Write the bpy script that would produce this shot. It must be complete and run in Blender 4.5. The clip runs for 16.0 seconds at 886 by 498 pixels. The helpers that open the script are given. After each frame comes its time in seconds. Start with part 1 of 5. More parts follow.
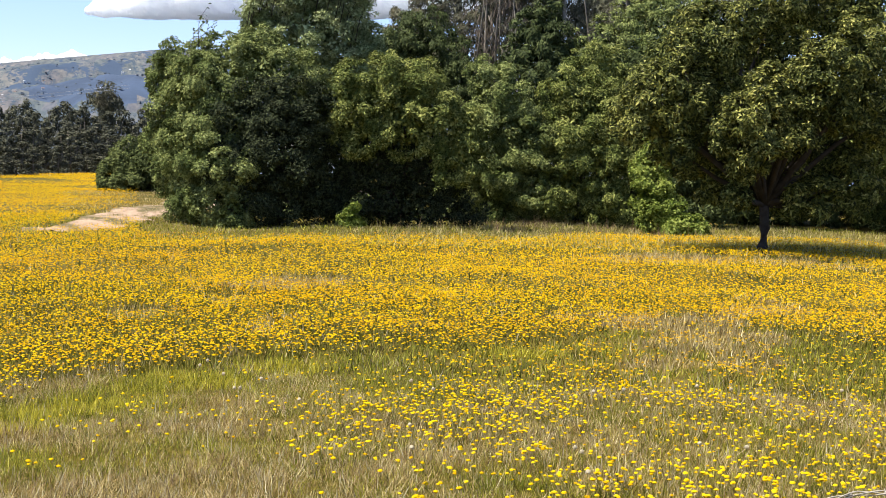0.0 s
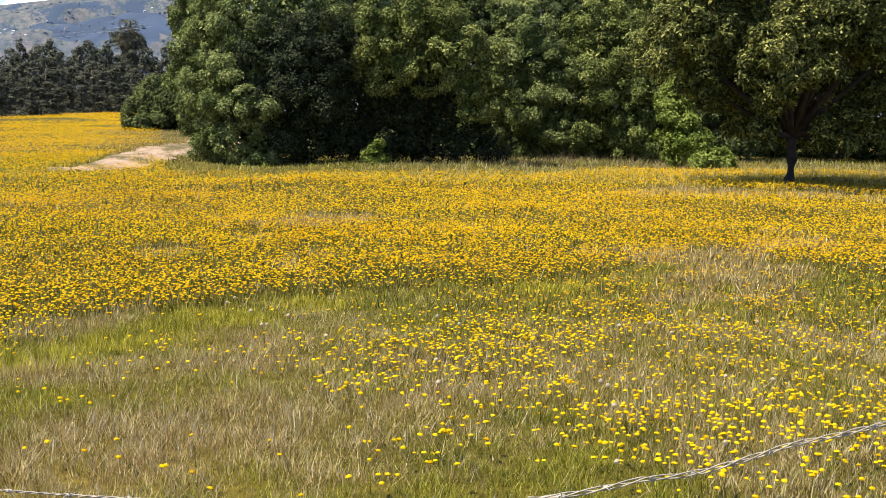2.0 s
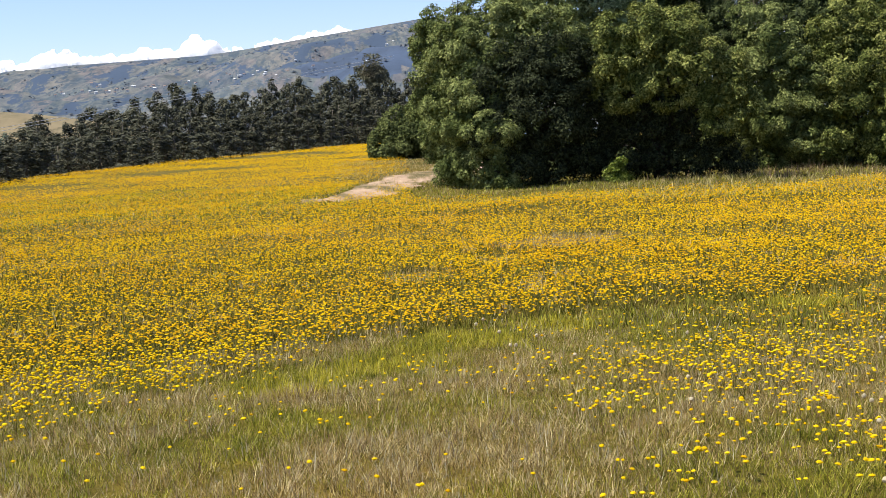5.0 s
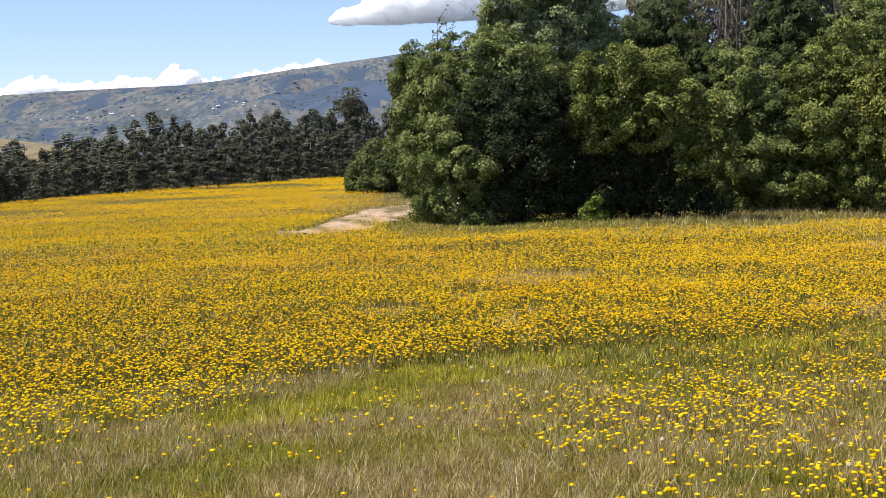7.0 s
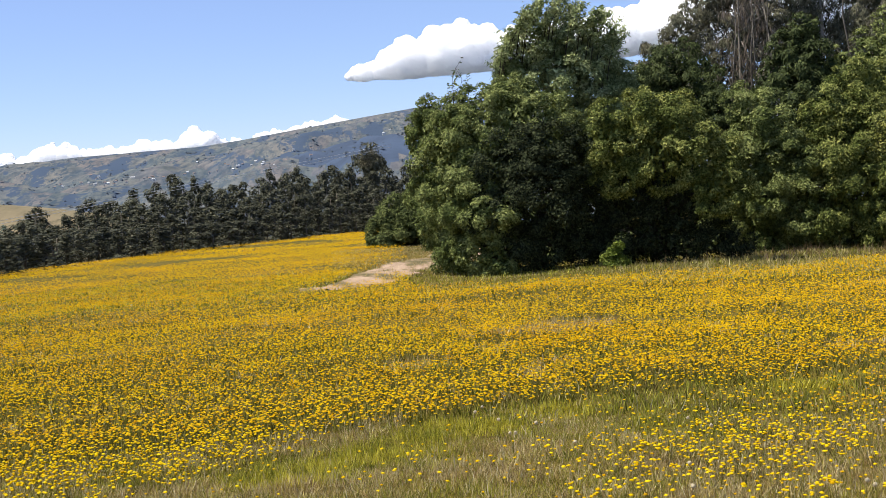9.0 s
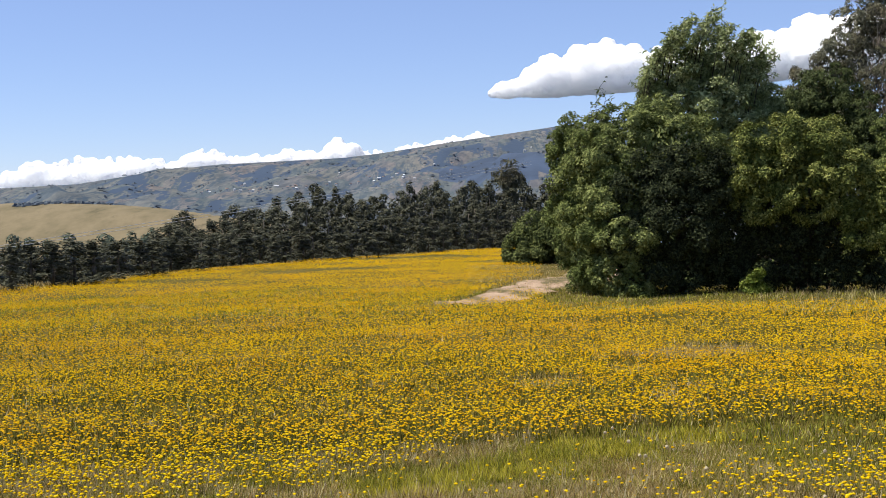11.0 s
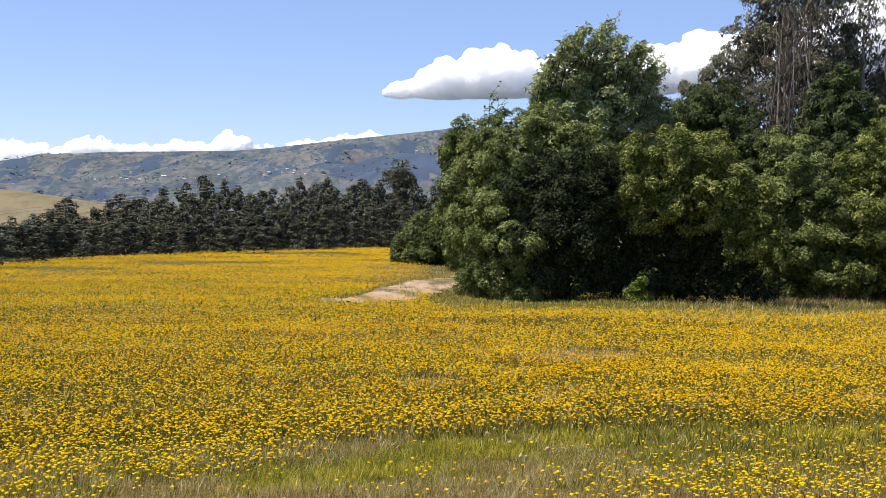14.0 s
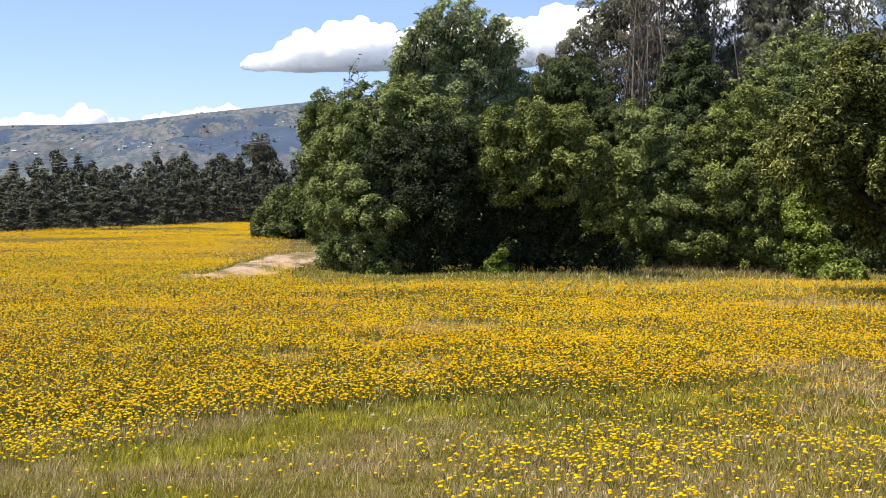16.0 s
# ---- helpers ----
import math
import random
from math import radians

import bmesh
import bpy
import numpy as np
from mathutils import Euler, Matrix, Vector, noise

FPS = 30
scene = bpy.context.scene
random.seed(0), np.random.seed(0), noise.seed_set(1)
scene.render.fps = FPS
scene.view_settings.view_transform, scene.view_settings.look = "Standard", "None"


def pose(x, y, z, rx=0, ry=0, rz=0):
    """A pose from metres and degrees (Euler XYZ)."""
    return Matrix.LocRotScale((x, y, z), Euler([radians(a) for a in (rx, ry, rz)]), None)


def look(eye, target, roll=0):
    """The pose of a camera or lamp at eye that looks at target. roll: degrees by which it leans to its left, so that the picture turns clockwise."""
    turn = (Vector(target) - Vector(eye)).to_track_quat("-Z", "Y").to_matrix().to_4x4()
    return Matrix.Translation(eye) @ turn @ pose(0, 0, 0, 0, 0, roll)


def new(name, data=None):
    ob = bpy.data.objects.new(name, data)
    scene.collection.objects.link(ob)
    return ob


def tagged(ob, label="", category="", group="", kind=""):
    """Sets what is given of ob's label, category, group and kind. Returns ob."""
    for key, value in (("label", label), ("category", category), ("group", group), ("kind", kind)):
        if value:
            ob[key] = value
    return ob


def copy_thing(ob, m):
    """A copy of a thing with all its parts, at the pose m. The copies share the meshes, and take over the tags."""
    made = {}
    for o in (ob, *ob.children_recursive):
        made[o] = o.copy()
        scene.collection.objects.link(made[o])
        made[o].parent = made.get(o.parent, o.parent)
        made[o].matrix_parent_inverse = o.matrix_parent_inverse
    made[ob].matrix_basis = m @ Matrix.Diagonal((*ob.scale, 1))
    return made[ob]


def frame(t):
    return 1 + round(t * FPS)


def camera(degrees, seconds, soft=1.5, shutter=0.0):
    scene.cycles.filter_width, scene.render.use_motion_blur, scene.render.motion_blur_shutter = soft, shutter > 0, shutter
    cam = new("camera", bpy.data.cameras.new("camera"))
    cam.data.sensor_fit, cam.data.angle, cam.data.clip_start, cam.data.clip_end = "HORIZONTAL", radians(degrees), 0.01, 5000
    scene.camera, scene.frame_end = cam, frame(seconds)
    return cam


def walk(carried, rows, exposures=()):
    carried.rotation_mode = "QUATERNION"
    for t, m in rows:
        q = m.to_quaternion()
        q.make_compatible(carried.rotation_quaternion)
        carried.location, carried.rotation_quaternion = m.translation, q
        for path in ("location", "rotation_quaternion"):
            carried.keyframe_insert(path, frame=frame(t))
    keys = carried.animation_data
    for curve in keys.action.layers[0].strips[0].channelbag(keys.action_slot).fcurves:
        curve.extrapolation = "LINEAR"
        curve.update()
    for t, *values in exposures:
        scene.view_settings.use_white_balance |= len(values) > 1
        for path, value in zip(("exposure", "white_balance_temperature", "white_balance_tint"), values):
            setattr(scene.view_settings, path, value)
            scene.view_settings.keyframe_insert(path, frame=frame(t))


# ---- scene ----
STAND = Vector((0.0, 0.0, 1.7))  # the viewer's eye, at the roadside; +y is the bearing 0


def spot(bearing, rise, d):
    """A place by survey from the stand: degrees clockwise from +y, degrees above eye level, metres along the ground."""
    a = radians(bearing)
    return Vector((math.sin(a) * d, math.cos(a) * d, STAND.z + d * math.tan(radians(rise))))


cam = camera(37.86, 16.0, soft=0.9)
# seconds, bearing, pitch, lean, sway right, sway up
TURNS = (
    (0, 14.61, -5.57, -1.43, -0.001, 0.026),
    (0.5, 16.68, -6.11, -2.08, -0.000, 0.023),
    (1, 16.67, -6.83, -2.15, -0.001, 0.023),
    (1.5, 13.97, -7.63, -1.39, 0.003, 0.023),
    (2, 13.54, -8.43, -0.76, 0.000, 0.024),
    (2.5, 13.30, -8.75, -0.77, 0.000, 0.018),
    (3, 11.88, -8.54, -0.23, -0.002, 0.015),
    (3.5, 10.83, -8.51, 0.08, -0.005, 0.016),
    (4, 8.12, -7.86, 1.03, -0.006, 0.011),
    (4.5, 4.94, -7.59, 2.32, -0.005, 0.014),
    (4.7, 3.77, -7.51, 2.71, -0.006, 0.011),
    (5.3, 2.30, -7.05, 2.55, -0.006, 0.012),
    (6.8, 3.72, -5.85, 1.28, -0.005, 0.012),
    (7, 3.81, -5.79, 1.31, -0.004, 0.012),
    (7.5, 4.22, -5.50, 1.36, -0.001, 0.017),
    (8, 4.66, -5.20, 1.25, -0.003, 0.016),
    (8.5, 4.63, -5.00, 1.27, 0.002, 0.015),
    (9, 2.91, -3.48, 3.46, 0.004, 0.019),
    (9.5, -1.22, -2.68, 4.19, 0.001, 0.021),
    (9.7, -2.35, -2.69, 3.60, 0.005, 0.024),
    (10.3, -3.90, -2.66, 2.10, 0.004, 0.018),
    (11.8, -1.39, -2.30, 0.01, -0.001, -0.005),
    (12, -0.88, -2.31, 0.02, -0.002, -0.003),
    (12.5, 0.00, -2.29, -0.00, 0.000, -0.000),
    (13, 0.71, -2.33, -0.65, -0.002, -0.004),
    (13.5, 1.19, -2.34, -1.04, -0.007, -0.010),
    (14, 1.86, -2.50, -1.04, -0.007, -0.008),
    (14.5, 4.07, -2.54, -0.67, -0.001, -0.009),
    (15, 6.81, -2.38, -0.72, -0.006, -0.007),
    (15.5, 7.74, -2.39, -0.78, -0.004, -0.005),
    (16, 8.01, -3.59, -0.71, -0.002, -0.007),
)
rows = []
for t, bearing, pitch, lean, dx, dz in TURNS:
    eye = STAND + Vector((dx, 0, dz))
    a, p = radians(bearing), radians(pitch)
    aim = eye + Vector((math.sin(a) * math.cos(p), math.cos(a) * math.cos(p), math.sin(p))) * 10
    rows.append((t, look(eye, aim, -lean)))
walk(cam, rows, exposures=((0, 1.07), (1.5, 0.93), (2.5, 0.98), (3.5, 0.98), (4.5, 0.85), (7, 0.8), (8.5, 0.83), (9.5, 0.53), (12.5, 0.57), (13.5, 0.64), (14.5, 0.67), (15.5, 0.72), (16, 0.86)))

# ---- light ----
SUN_BEARING, SUN_HEIGHT = -88.0, 62.0
world = bpy.data.worlds.new("sky")
scene.world = world
world.use_nodes = True
wn = world.node_tree.nodes
sky = wn.new("ShaderNodeTexSky")
sky.sky_type = "NISHITA"
sky.sun_disc = False
sky.sun_elevation, sky.sun_rotation = radians(SUN_HEIGHT), radians(SUN_BEARING)
sky.altitude, sky.air_density, sky.dust_density, sky.ozone_density = 2600, 1.05, 0.2, 1.8
wn["Background"].inputs["Strength"].default_value = 0.08
tone = wn.new("ShaderNodeMix")
tone.data_type, tone.blend_type = "RGBA", "MULTIPLY"
tone.inputs[0].default_value, tone.inputs[7].default_value = 1.0, (0.93, 0.985, 1.24, 1)
world.node_tree.links.new(sky.outputs["Color"], tone.inputs[6])
haze = wn.new("ShaderNodeMix")
haze.data_type = "RGBA"
haze.inputs[0].default_value, haze.inputs[7].default_value = 0.3, (3.75, 4.8, 7.5, 1)
world.node_tree.links.new(tone.outputs[2], haze.inputs[6])
world.node_tree.links.new(haze.outputs[2], wn["Background"].inputs["Color"])
lamp = bpy.data.lights.new("sun", "SUN")
lamp.energy, lamp.angle, lamp.color = 4.8, radians(0.53), (1.0, 0.94, 0.82)
sun = new("sun", lamp)
sb, sh = radians(SUN_BEARING), radians(SUN_HEIGHT)
SUNWARD = Vector((math.sin(sb) * math.cos(sh), math.cos(sb) * math.cos(sh), math.sin(sh)))
sun.matrix_world = look(SUNWARD * 50, (0, 0, 0))


# ---- materials ----
def material(name, rough=0.8, spec=0.3):
    m = bpy.data.materials.new(name)
    m.use_nodes = True
    b = m.node_tree.nodes["Principled BSDF"]
    b.inputs["Roughness"].default_value = rough
    b.inputs["Specular IOR Level"].default_value = spec
    return m, m.node_tree, b


def node(tree, kind, **sockets):
    n = tree.nodes.new(kind)
    for key, value in sockets.items():
        n.inputs[key].default_value = value
    return n


def ramp(tree, source, stops):
    n = tree.nodes.new("ShaderNodeValToRGB")
    el = n.color_ramp.elements
    while len(el) < len(stops):
        el.new(0.5)
    for e, (at, c) in zip(el, stops):
        e.position, e.color = at, (*c, 1)
    tree.links.new(source, n.inputs["Fac"])
    return n.outputs["Color"]


def noise_of(tree, scale, detail=4.0, rough=0.55, stretch=None):
    geo = tree.nodes.new("ShaderNodeNewGeometry")
    src = geo.outputs["Position"]
    if stretch:
        mp = tree.nodes.new("ShaderNodeMapping")
        mp.inputs["Scale"].default_value = stretch
        tree.links.new(src, mp.inputs["Vector"])
        src = mp.outputs["Vector"]
    n = node(tree, "ShaderNodeTexNoise", Scale=scale, Detail=detail, Roughness=rough)
    tree.links.new(src, n.inputs["Vector"])
    return n.outputs["Fac"]


def mix(tree, fac, a, b, how="MIX"):
    n = tree.nodes.new("ShaderNodeMix")
    n.data_type, n.blend_type = "RGBA", how
    for sock, v in ((n.inputs[0], fac), (n.inputs[6], a), (n.inputs[7], b)):
        if hasattr(v, "is_linked"):
            tree.links.new(v, sock)
        elif isinstance(v, tuple):
            sock.default_value = (*v, 1)
        else:
            sock.default_value = v
    return n.outputs[2]


def step(tree, source, lo, hi):
    n = node(tree, "ShaderNodeMapRange")
    n.inputs["From Min"].default_value, n.inputs["From Max"].default_value = lo, hi
    tree.links.new(source, n.inputs["Value"])
    return n.outputs["Result"]


def island(tree):
    return tree.nodes.new("ShaderNodeNewGeometry").outputs["Random Per Island"]


def bump(tree, b, source, strength, distance):
    n = node(tree, "ShaderNodeBump", Strength=strength, Distance=distance)
    tree.links.new(source, n.inputs["Height"])
    tree.links.new(n.outputs["Normal"], b.inputs["Normal"])


def thin(name, stops, through_light=0.15, rough=0.6, patch=None, patch_scale=0.7, spec=0.15):
    """Leaf, petal or blade: a colour of its own for each piece, larger patches of a second tone, light through it."""
    m, t, b = material(name, rough, spec)
    c = ramp(t, island(t), stops)
    if patch:
        c = mix(t, step(t, noise_of(t, patch_scale, 3), 0.42, 0.62), c, patch, "MULTIPLY")
    t.links.new(c, b.inputs["Base Color"])
    tr = t.nodes.new("ShaderNodeBsdfTranslucent")
    t.links.new(c, tr.inputs["Color"])
    mx = node(t, "ShaderNodeMixShader", Fac=through_light)
    t.links.new(b.outputs[0], mx.inputs[1])
    t.links.new(tr.outputs[0], mx.inputs[2])
    t.links.new(mx.outputs[0], t.nodes["Material Output"].inputs["Surface"])
    return m


def mat_meadow():
    m, t, b = material("meadow_soil", 0.95, 0.1)
    g = ramp(t, noise_of(t, 0.35, 5), [(0.36, (0.078, 0.068, 0.011)), (0.5, (0.118, 0.094, 0.015)), (0.66, (0.165, 0.12, 0.026))])
    f = ramp(t, noise_of(t, 9, 4), [(0.3, (0.45, 0.45, 0.45)), (0.7, (1.2, 1.15, 1.0))])
    c = mix(t, 1.0, g, f, "MULTIPLY")
    t.links.new(c, b.inputs["Base Color"])
    bump(t, b, noise_of(t, 14, 5), 0.8, 0.06)
    return m


def mat_dirt():
    m, t, b = material("pale_dirt", 0.95, 0.1)
    c = ramp(t, noise_of(t, 1.5, 7, 0.7, (1, 0.25, 1)), [(0.36, (0.1, 0.082, 0.035)), (0.46, (0.17, 0.13, 0.065)), (0.52, (0.3, 0.21, 0.14)), (0.66, (0.41, 0.3, 0.21))])
    t.links.new(c, b.inputs["Base Color"])
    bump(t, b, noise_of(t, 3, 6), 0.7, 0.12)
    return m


def mat_pasture():
    m, t, b = material("valley_pasture", 0.95, 0.05)
    c = ramp(t, noise_of(t, 0.05, 8, 0.7, (1, 0.3, 1)), [(0.3, (0.07, 0.066, 0.04)), (0.42, (0.15, 0.125, 0.075)), (0.55, (0.2, 0.162, 0.1)), (0.62, (0.11, 0.094, 0.058)), (0.75, (0.18, 0.15, 0.095))])
    t.links.new(c, b.inputs["Base Color"])
    return m


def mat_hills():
    """Fields, scrub and hedges, with the haze of distance put into their blue-grey colours. The slope is seen at a flat
    angle, so that its patches lie long up the hill.
    """
    m, t, b = material("hazy_hillside", 1.0, 0.0)
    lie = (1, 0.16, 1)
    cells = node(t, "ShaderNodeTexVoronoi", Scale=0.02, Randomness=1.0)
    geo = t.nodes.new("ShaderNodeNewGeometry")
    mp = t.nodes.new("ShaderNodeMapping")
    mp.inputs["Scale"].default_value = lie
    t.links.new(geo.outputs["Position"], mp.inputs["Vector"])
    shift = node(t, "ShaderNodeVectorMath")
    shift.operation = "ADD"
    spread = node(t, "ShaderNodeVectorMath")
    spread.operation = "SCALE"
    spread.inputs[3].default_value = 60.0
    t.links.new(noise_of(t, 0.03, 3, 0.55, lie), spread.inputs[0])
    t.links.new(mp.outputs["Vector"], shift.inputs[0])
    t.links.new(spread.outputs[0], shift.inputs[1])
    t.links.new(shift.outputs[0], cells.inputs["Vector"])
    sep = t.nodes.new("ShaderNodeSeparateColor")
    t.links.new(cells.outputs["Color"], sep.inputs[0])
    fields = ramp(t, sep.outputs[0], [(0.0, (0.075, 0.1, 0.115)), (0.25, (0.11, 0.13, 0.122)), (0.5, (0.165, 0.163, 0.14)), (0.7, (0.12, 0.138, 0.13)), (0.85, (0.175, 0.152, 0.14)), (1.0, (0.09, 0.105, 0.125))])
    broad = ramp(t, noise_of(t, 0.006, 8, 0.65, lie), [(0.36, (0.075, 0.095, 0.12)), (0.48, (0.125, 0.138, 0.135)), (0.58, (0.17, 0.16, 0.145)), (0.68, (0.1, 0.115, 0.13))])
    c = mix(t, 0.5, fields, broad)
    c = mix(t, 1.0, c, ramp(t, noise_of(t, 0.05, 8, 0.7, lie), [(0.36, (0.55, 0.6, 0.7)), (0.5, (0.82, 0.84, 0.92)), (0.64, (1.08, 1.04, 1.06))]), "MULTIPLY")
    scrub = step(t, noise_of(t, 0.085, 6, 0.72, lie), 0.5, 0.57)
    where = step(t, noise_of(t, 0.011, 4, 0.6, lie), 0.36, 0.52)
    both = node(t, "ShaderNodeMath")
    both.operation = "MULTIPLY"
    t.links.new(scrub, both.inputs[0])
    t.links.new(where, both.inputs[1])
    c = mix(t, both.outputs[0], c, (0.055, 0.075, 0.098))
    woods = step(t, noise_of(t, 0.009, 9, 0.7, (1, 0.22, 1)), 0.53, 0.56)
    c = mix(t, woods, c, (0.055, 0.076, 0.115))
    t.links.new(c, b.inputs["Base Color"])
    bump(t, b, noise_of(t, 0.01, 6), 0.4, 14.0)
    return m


def mat_plain(name, color, rough=0.8, vary=0.25, scale=3.0, rise=0.3, depth=0.02, metal=0.0, spec=0.3):
    m, t, b = material(name, rough, spec)
    n = noise_of(t, scale, 6, 0.6)
    lo, hi = tuple(v * (1 - vary) for v in color), tuple(min(1, v * (1 + vary)) for v in color)
    t.links.new(ramp(t, n, [(0.3, lo), (0.7, hi)]), b.inputs["Base Color"])
    b.inputs["Metallic"].default_value = metal
    bump(t, b, n, rise, depth)
    return m


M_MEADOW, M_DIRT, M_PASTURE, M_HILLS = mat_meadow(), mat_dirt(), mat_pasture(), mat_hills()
# blue of the distance haze is mixed into this plantation colour
M_PLANT = mat_plain("hazy_plantation", (0.04, 0.06, 0.1), 1.0, 0.3, 0.01, 0.3, 6.0)
M_BARK = mat_plain("grey_brown_bark", (0.042, 0.034, 0.026), 0.9, 0.45, 6.0, 0.8, 0.03)
M_PALEBARK = mat_plain("pale_eucalyptus_bark", (0.3, 0.26, 0.2), 0.85, 0.4, 4.0, 0.5, 0.02)
M_GREYBARK = mat_plain("grey_dead_bark", (0.13, 0.115, 0.095), 0.9, 0.4, 4.0, 0.5, 0.02)
M_POST = mat_plain("weathered_wood", (0.3, 0.275, 0.235), 0.9, 0.4, 30.0, 0.9, 0.006)
M_WIRE = mat_plain("rusty_wire", (0.33, 0.285, 0.215), 0.7, 0.45, 60.0, 0.3, 0.001, 0.0)
M_CLOUD, _t, _b = material("cloud_white", 1.0, 0.0)
_b.inputs["Base Color"].default_value = (0.97, 0.97, 0.98, 1)
_b.inputs["Subsurface Weight"].default_value, _b.inputs["Subsurface Scale"].default_value = 1.0, 190.0
_b.inputs["Subsurface Radius"].default_value = (1.0, 1.0, 1.0)
bump(_t, _b, noise_of(_t, 0.016, 8, 0.65), 0.5, 45.0)
M_HOUSE = mat_plain("white_wall", (0.55, 0.54, 0.52), 0.8, 0.08, 0.5)
M_TIN = mat_plain("pale_metal_roof", (0.58, 0.59, 0.61), 0.5, 0.1, 0.6)
M_TILE = mat_plain("clay_tile_roof", (0.22, 0.155, 0.13), 0.9, 0.25, 0.8)
M_CABLE = mat_plain("dull_aluminium_cable", (0.45, 0.46, 0.48), 0.5, 0.15, 5.0, 0.1, 0.001, 0.4)
M_LEAF_MID = thin("leaf_mid_green", [(0, (0.075, 0.094, 0.028)), (0.5, (0.185, 0.213, 0.067)), (1, (0.37, 0.4, 0.145))], patch=(0.48, 0.54, 0.45), patch_scale=1.6, spec=0.06)
M_LEAF_LIME = thin("leaf_lime_green", [(0, (0.055, 0.072, 0.016)), (0.5, (0.175, 0.195, 0.05)), (1, (0.42, 0.425, 0.13))], patch=(0.5, 0.57, 0.5), patch_scale=1.6, spec=0.06)
M_LEAF_BLUE = thin("leaf_blue_green", [(0, (0.15, 0.178, 0.075)), (0.5, (0.335, 0.37, 0.16)), (1, (0.57, 0.6, 0.31))], patch=(0.55, 0.6, 0.5), patch_scale=1.5, spec=0.06)
M_LEAF_FRESH = thin("leaf_fresh_lime", [(0, (0.075, 0.11, 0.014)), (0.5, (0.185, 0.23, 0.035)), (1, (0.38, 0.42, 0.1))], 0.3, patch=(0.6, 0.66, 0.5), patch_scale=1.5)
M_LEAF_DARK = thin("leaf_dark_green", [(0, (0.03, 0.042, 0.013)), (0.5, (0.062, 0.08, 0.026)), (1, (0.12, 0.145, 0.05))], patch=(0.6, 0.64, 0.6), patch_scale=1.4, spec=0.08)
M_LEAF_EUC = thin("leaf_grey_eucalyptus", [(0, (0.07, 0.072, 0.046)), (0.5, (0.145, 0.143, 0.09)), (1, (0.29, 0.28, 0.185))], 0.15, patch=(0.62, 0.57, 0.54), spec=0.06)
# dull leaf darkened to near black: the hollows' shade is in its colour
M_LEAF_SHADE = thin("leaf_dull_shaded", [(0, (0.009, 0.013, 0.0055)), (0.5, (0.028, 0.036, 0.015)), (1, (0.085, 0.1, 0.045))], 0.1, 0.7, spec=0.08)
M_LEAF_GROVE = thin("leaf_grove_green", [(0, (0.04, 0.044, 0.027)), (0.5, (0.075, 0.078, 0.05)), (1, (0.15, 0.147, 0.1))], 0.1, patch=(0.55, 0.55, 0.52), patch_scale=1.2, spec=0.05)
# teal-green valley leaf, with distance haze put into its tint
M_LEAF_VALLEY = thin("leaf_hazy_green", [(0, (0.04, 0.058, 0.044)), (0.5, (0.07, 0.095, 0.07)), (1, (0.12, 0.145, 0.105))], 0.1, spec=0.05)
M_LEAF_LEE = thin("leaf_dull_green", [(0, (0.045, 0.06, 0.018)), (0.5, (0.11, 0.13, 0.042)), (1, (0.22, 0.245, 0.085))], patch=(0.6, 0.64, 0.6), patch_scale=0.9, spec=0.06)
M_LEAF_DRY = thin("leaf_dry_brown", [(0, (0.07, 0.055, 0.042)), (0.5, (0.15, 0.12, 0.09)), (1, (0.26, 0.21, 0.165))], 0.15)
M_LEAF_GOLD = thin("leaf_yellow_green", [(0, (0.018, 0.024, 0.006)), (0.5, (0.095, 0.105, 0.023)), (0.85, (0.32, 0.32, 0.078)), (1, (0.52, 0.48, 0.155))], 0.2, 0.5, patch=(0.65, 0.72, 0.78), patch_scale=0.9, spec=0.1)
# petal of M_LEMON again, ambered: shade and buds between far heads are in it
M_PETAL = thin("shade_amber_petal", [(0, (0.375, 0.188, 0.001)), (0.2, (0.468, 0.275, 0.002)), (0.6, (0.545, 0.342, 0.003)), (1, (0.63, 0.43, 0.007))], 0.15, 0.75, patch=(1.0, 0.91, 0.9), patch_scale=0.4, spec=0.03)
M_LEMON = thin("lemon_petal", [(0, (0.45, 0.245, 0.002)), (0.15, (0.55, 0.35, 0.003)), (0.6, (0.63, 0.42, 0.005)), (1, (0.71, 0.505, 0.011))], 0.15, 0.75, spec=0.03)
M_STEM = thin("green_stem", [(0, (0.07, 0.075, 0.01)), (0.6, (0.17, 0.155, 0.022)), (1, (0.3, 0.255, 0.045))], 0.2)
M_FLUFF = thin("seed_fluff", [(0, (0.4, 0.32, 0.19)), (1, (0.56, 0.48, 0.33))], 0.4, 0.9)


M_GRASS = thin("green_grass", [(0, (0.08, 0.085, 0.01)), (0.4, (0.27, 0.265, 0.026)), (0.8, (0.52, 0.475, 0.06)), (1, (0.68, 0.6, 0.13))], 0.35, 0.55, patch=(0.6, 0.66, 0.6), patch_scale=3.2)
M_FRESH = thin("fresh_lime_grass", [(0, (0.3, 0.26, 0.016)), (0.5, (0.56, 0.48, 0.04)), (1, (0.76, 0.65, 0.12))], 0.35, 0.55)
M_DRYGRASS = thin("half_dry_grass", [(0, (0.17, 0.115, 0.045)), (0.4, (0.45, 0.33, 0.14)), (0.8, (0.7, 0.56, 0.27)), (1, (0.85, 0.73, 0.45))], 0.3, 0.6, patch=(0.74, 0.7, 0.54), patch_scale=6.0)
M_STRAW = thin("dry_straw", [(0, (0.19, 0.165, 0.055)), (0.5, (0.38, 0.32, 0.12)), (1, (0.6, 0.5, 0.24))], 0.3)
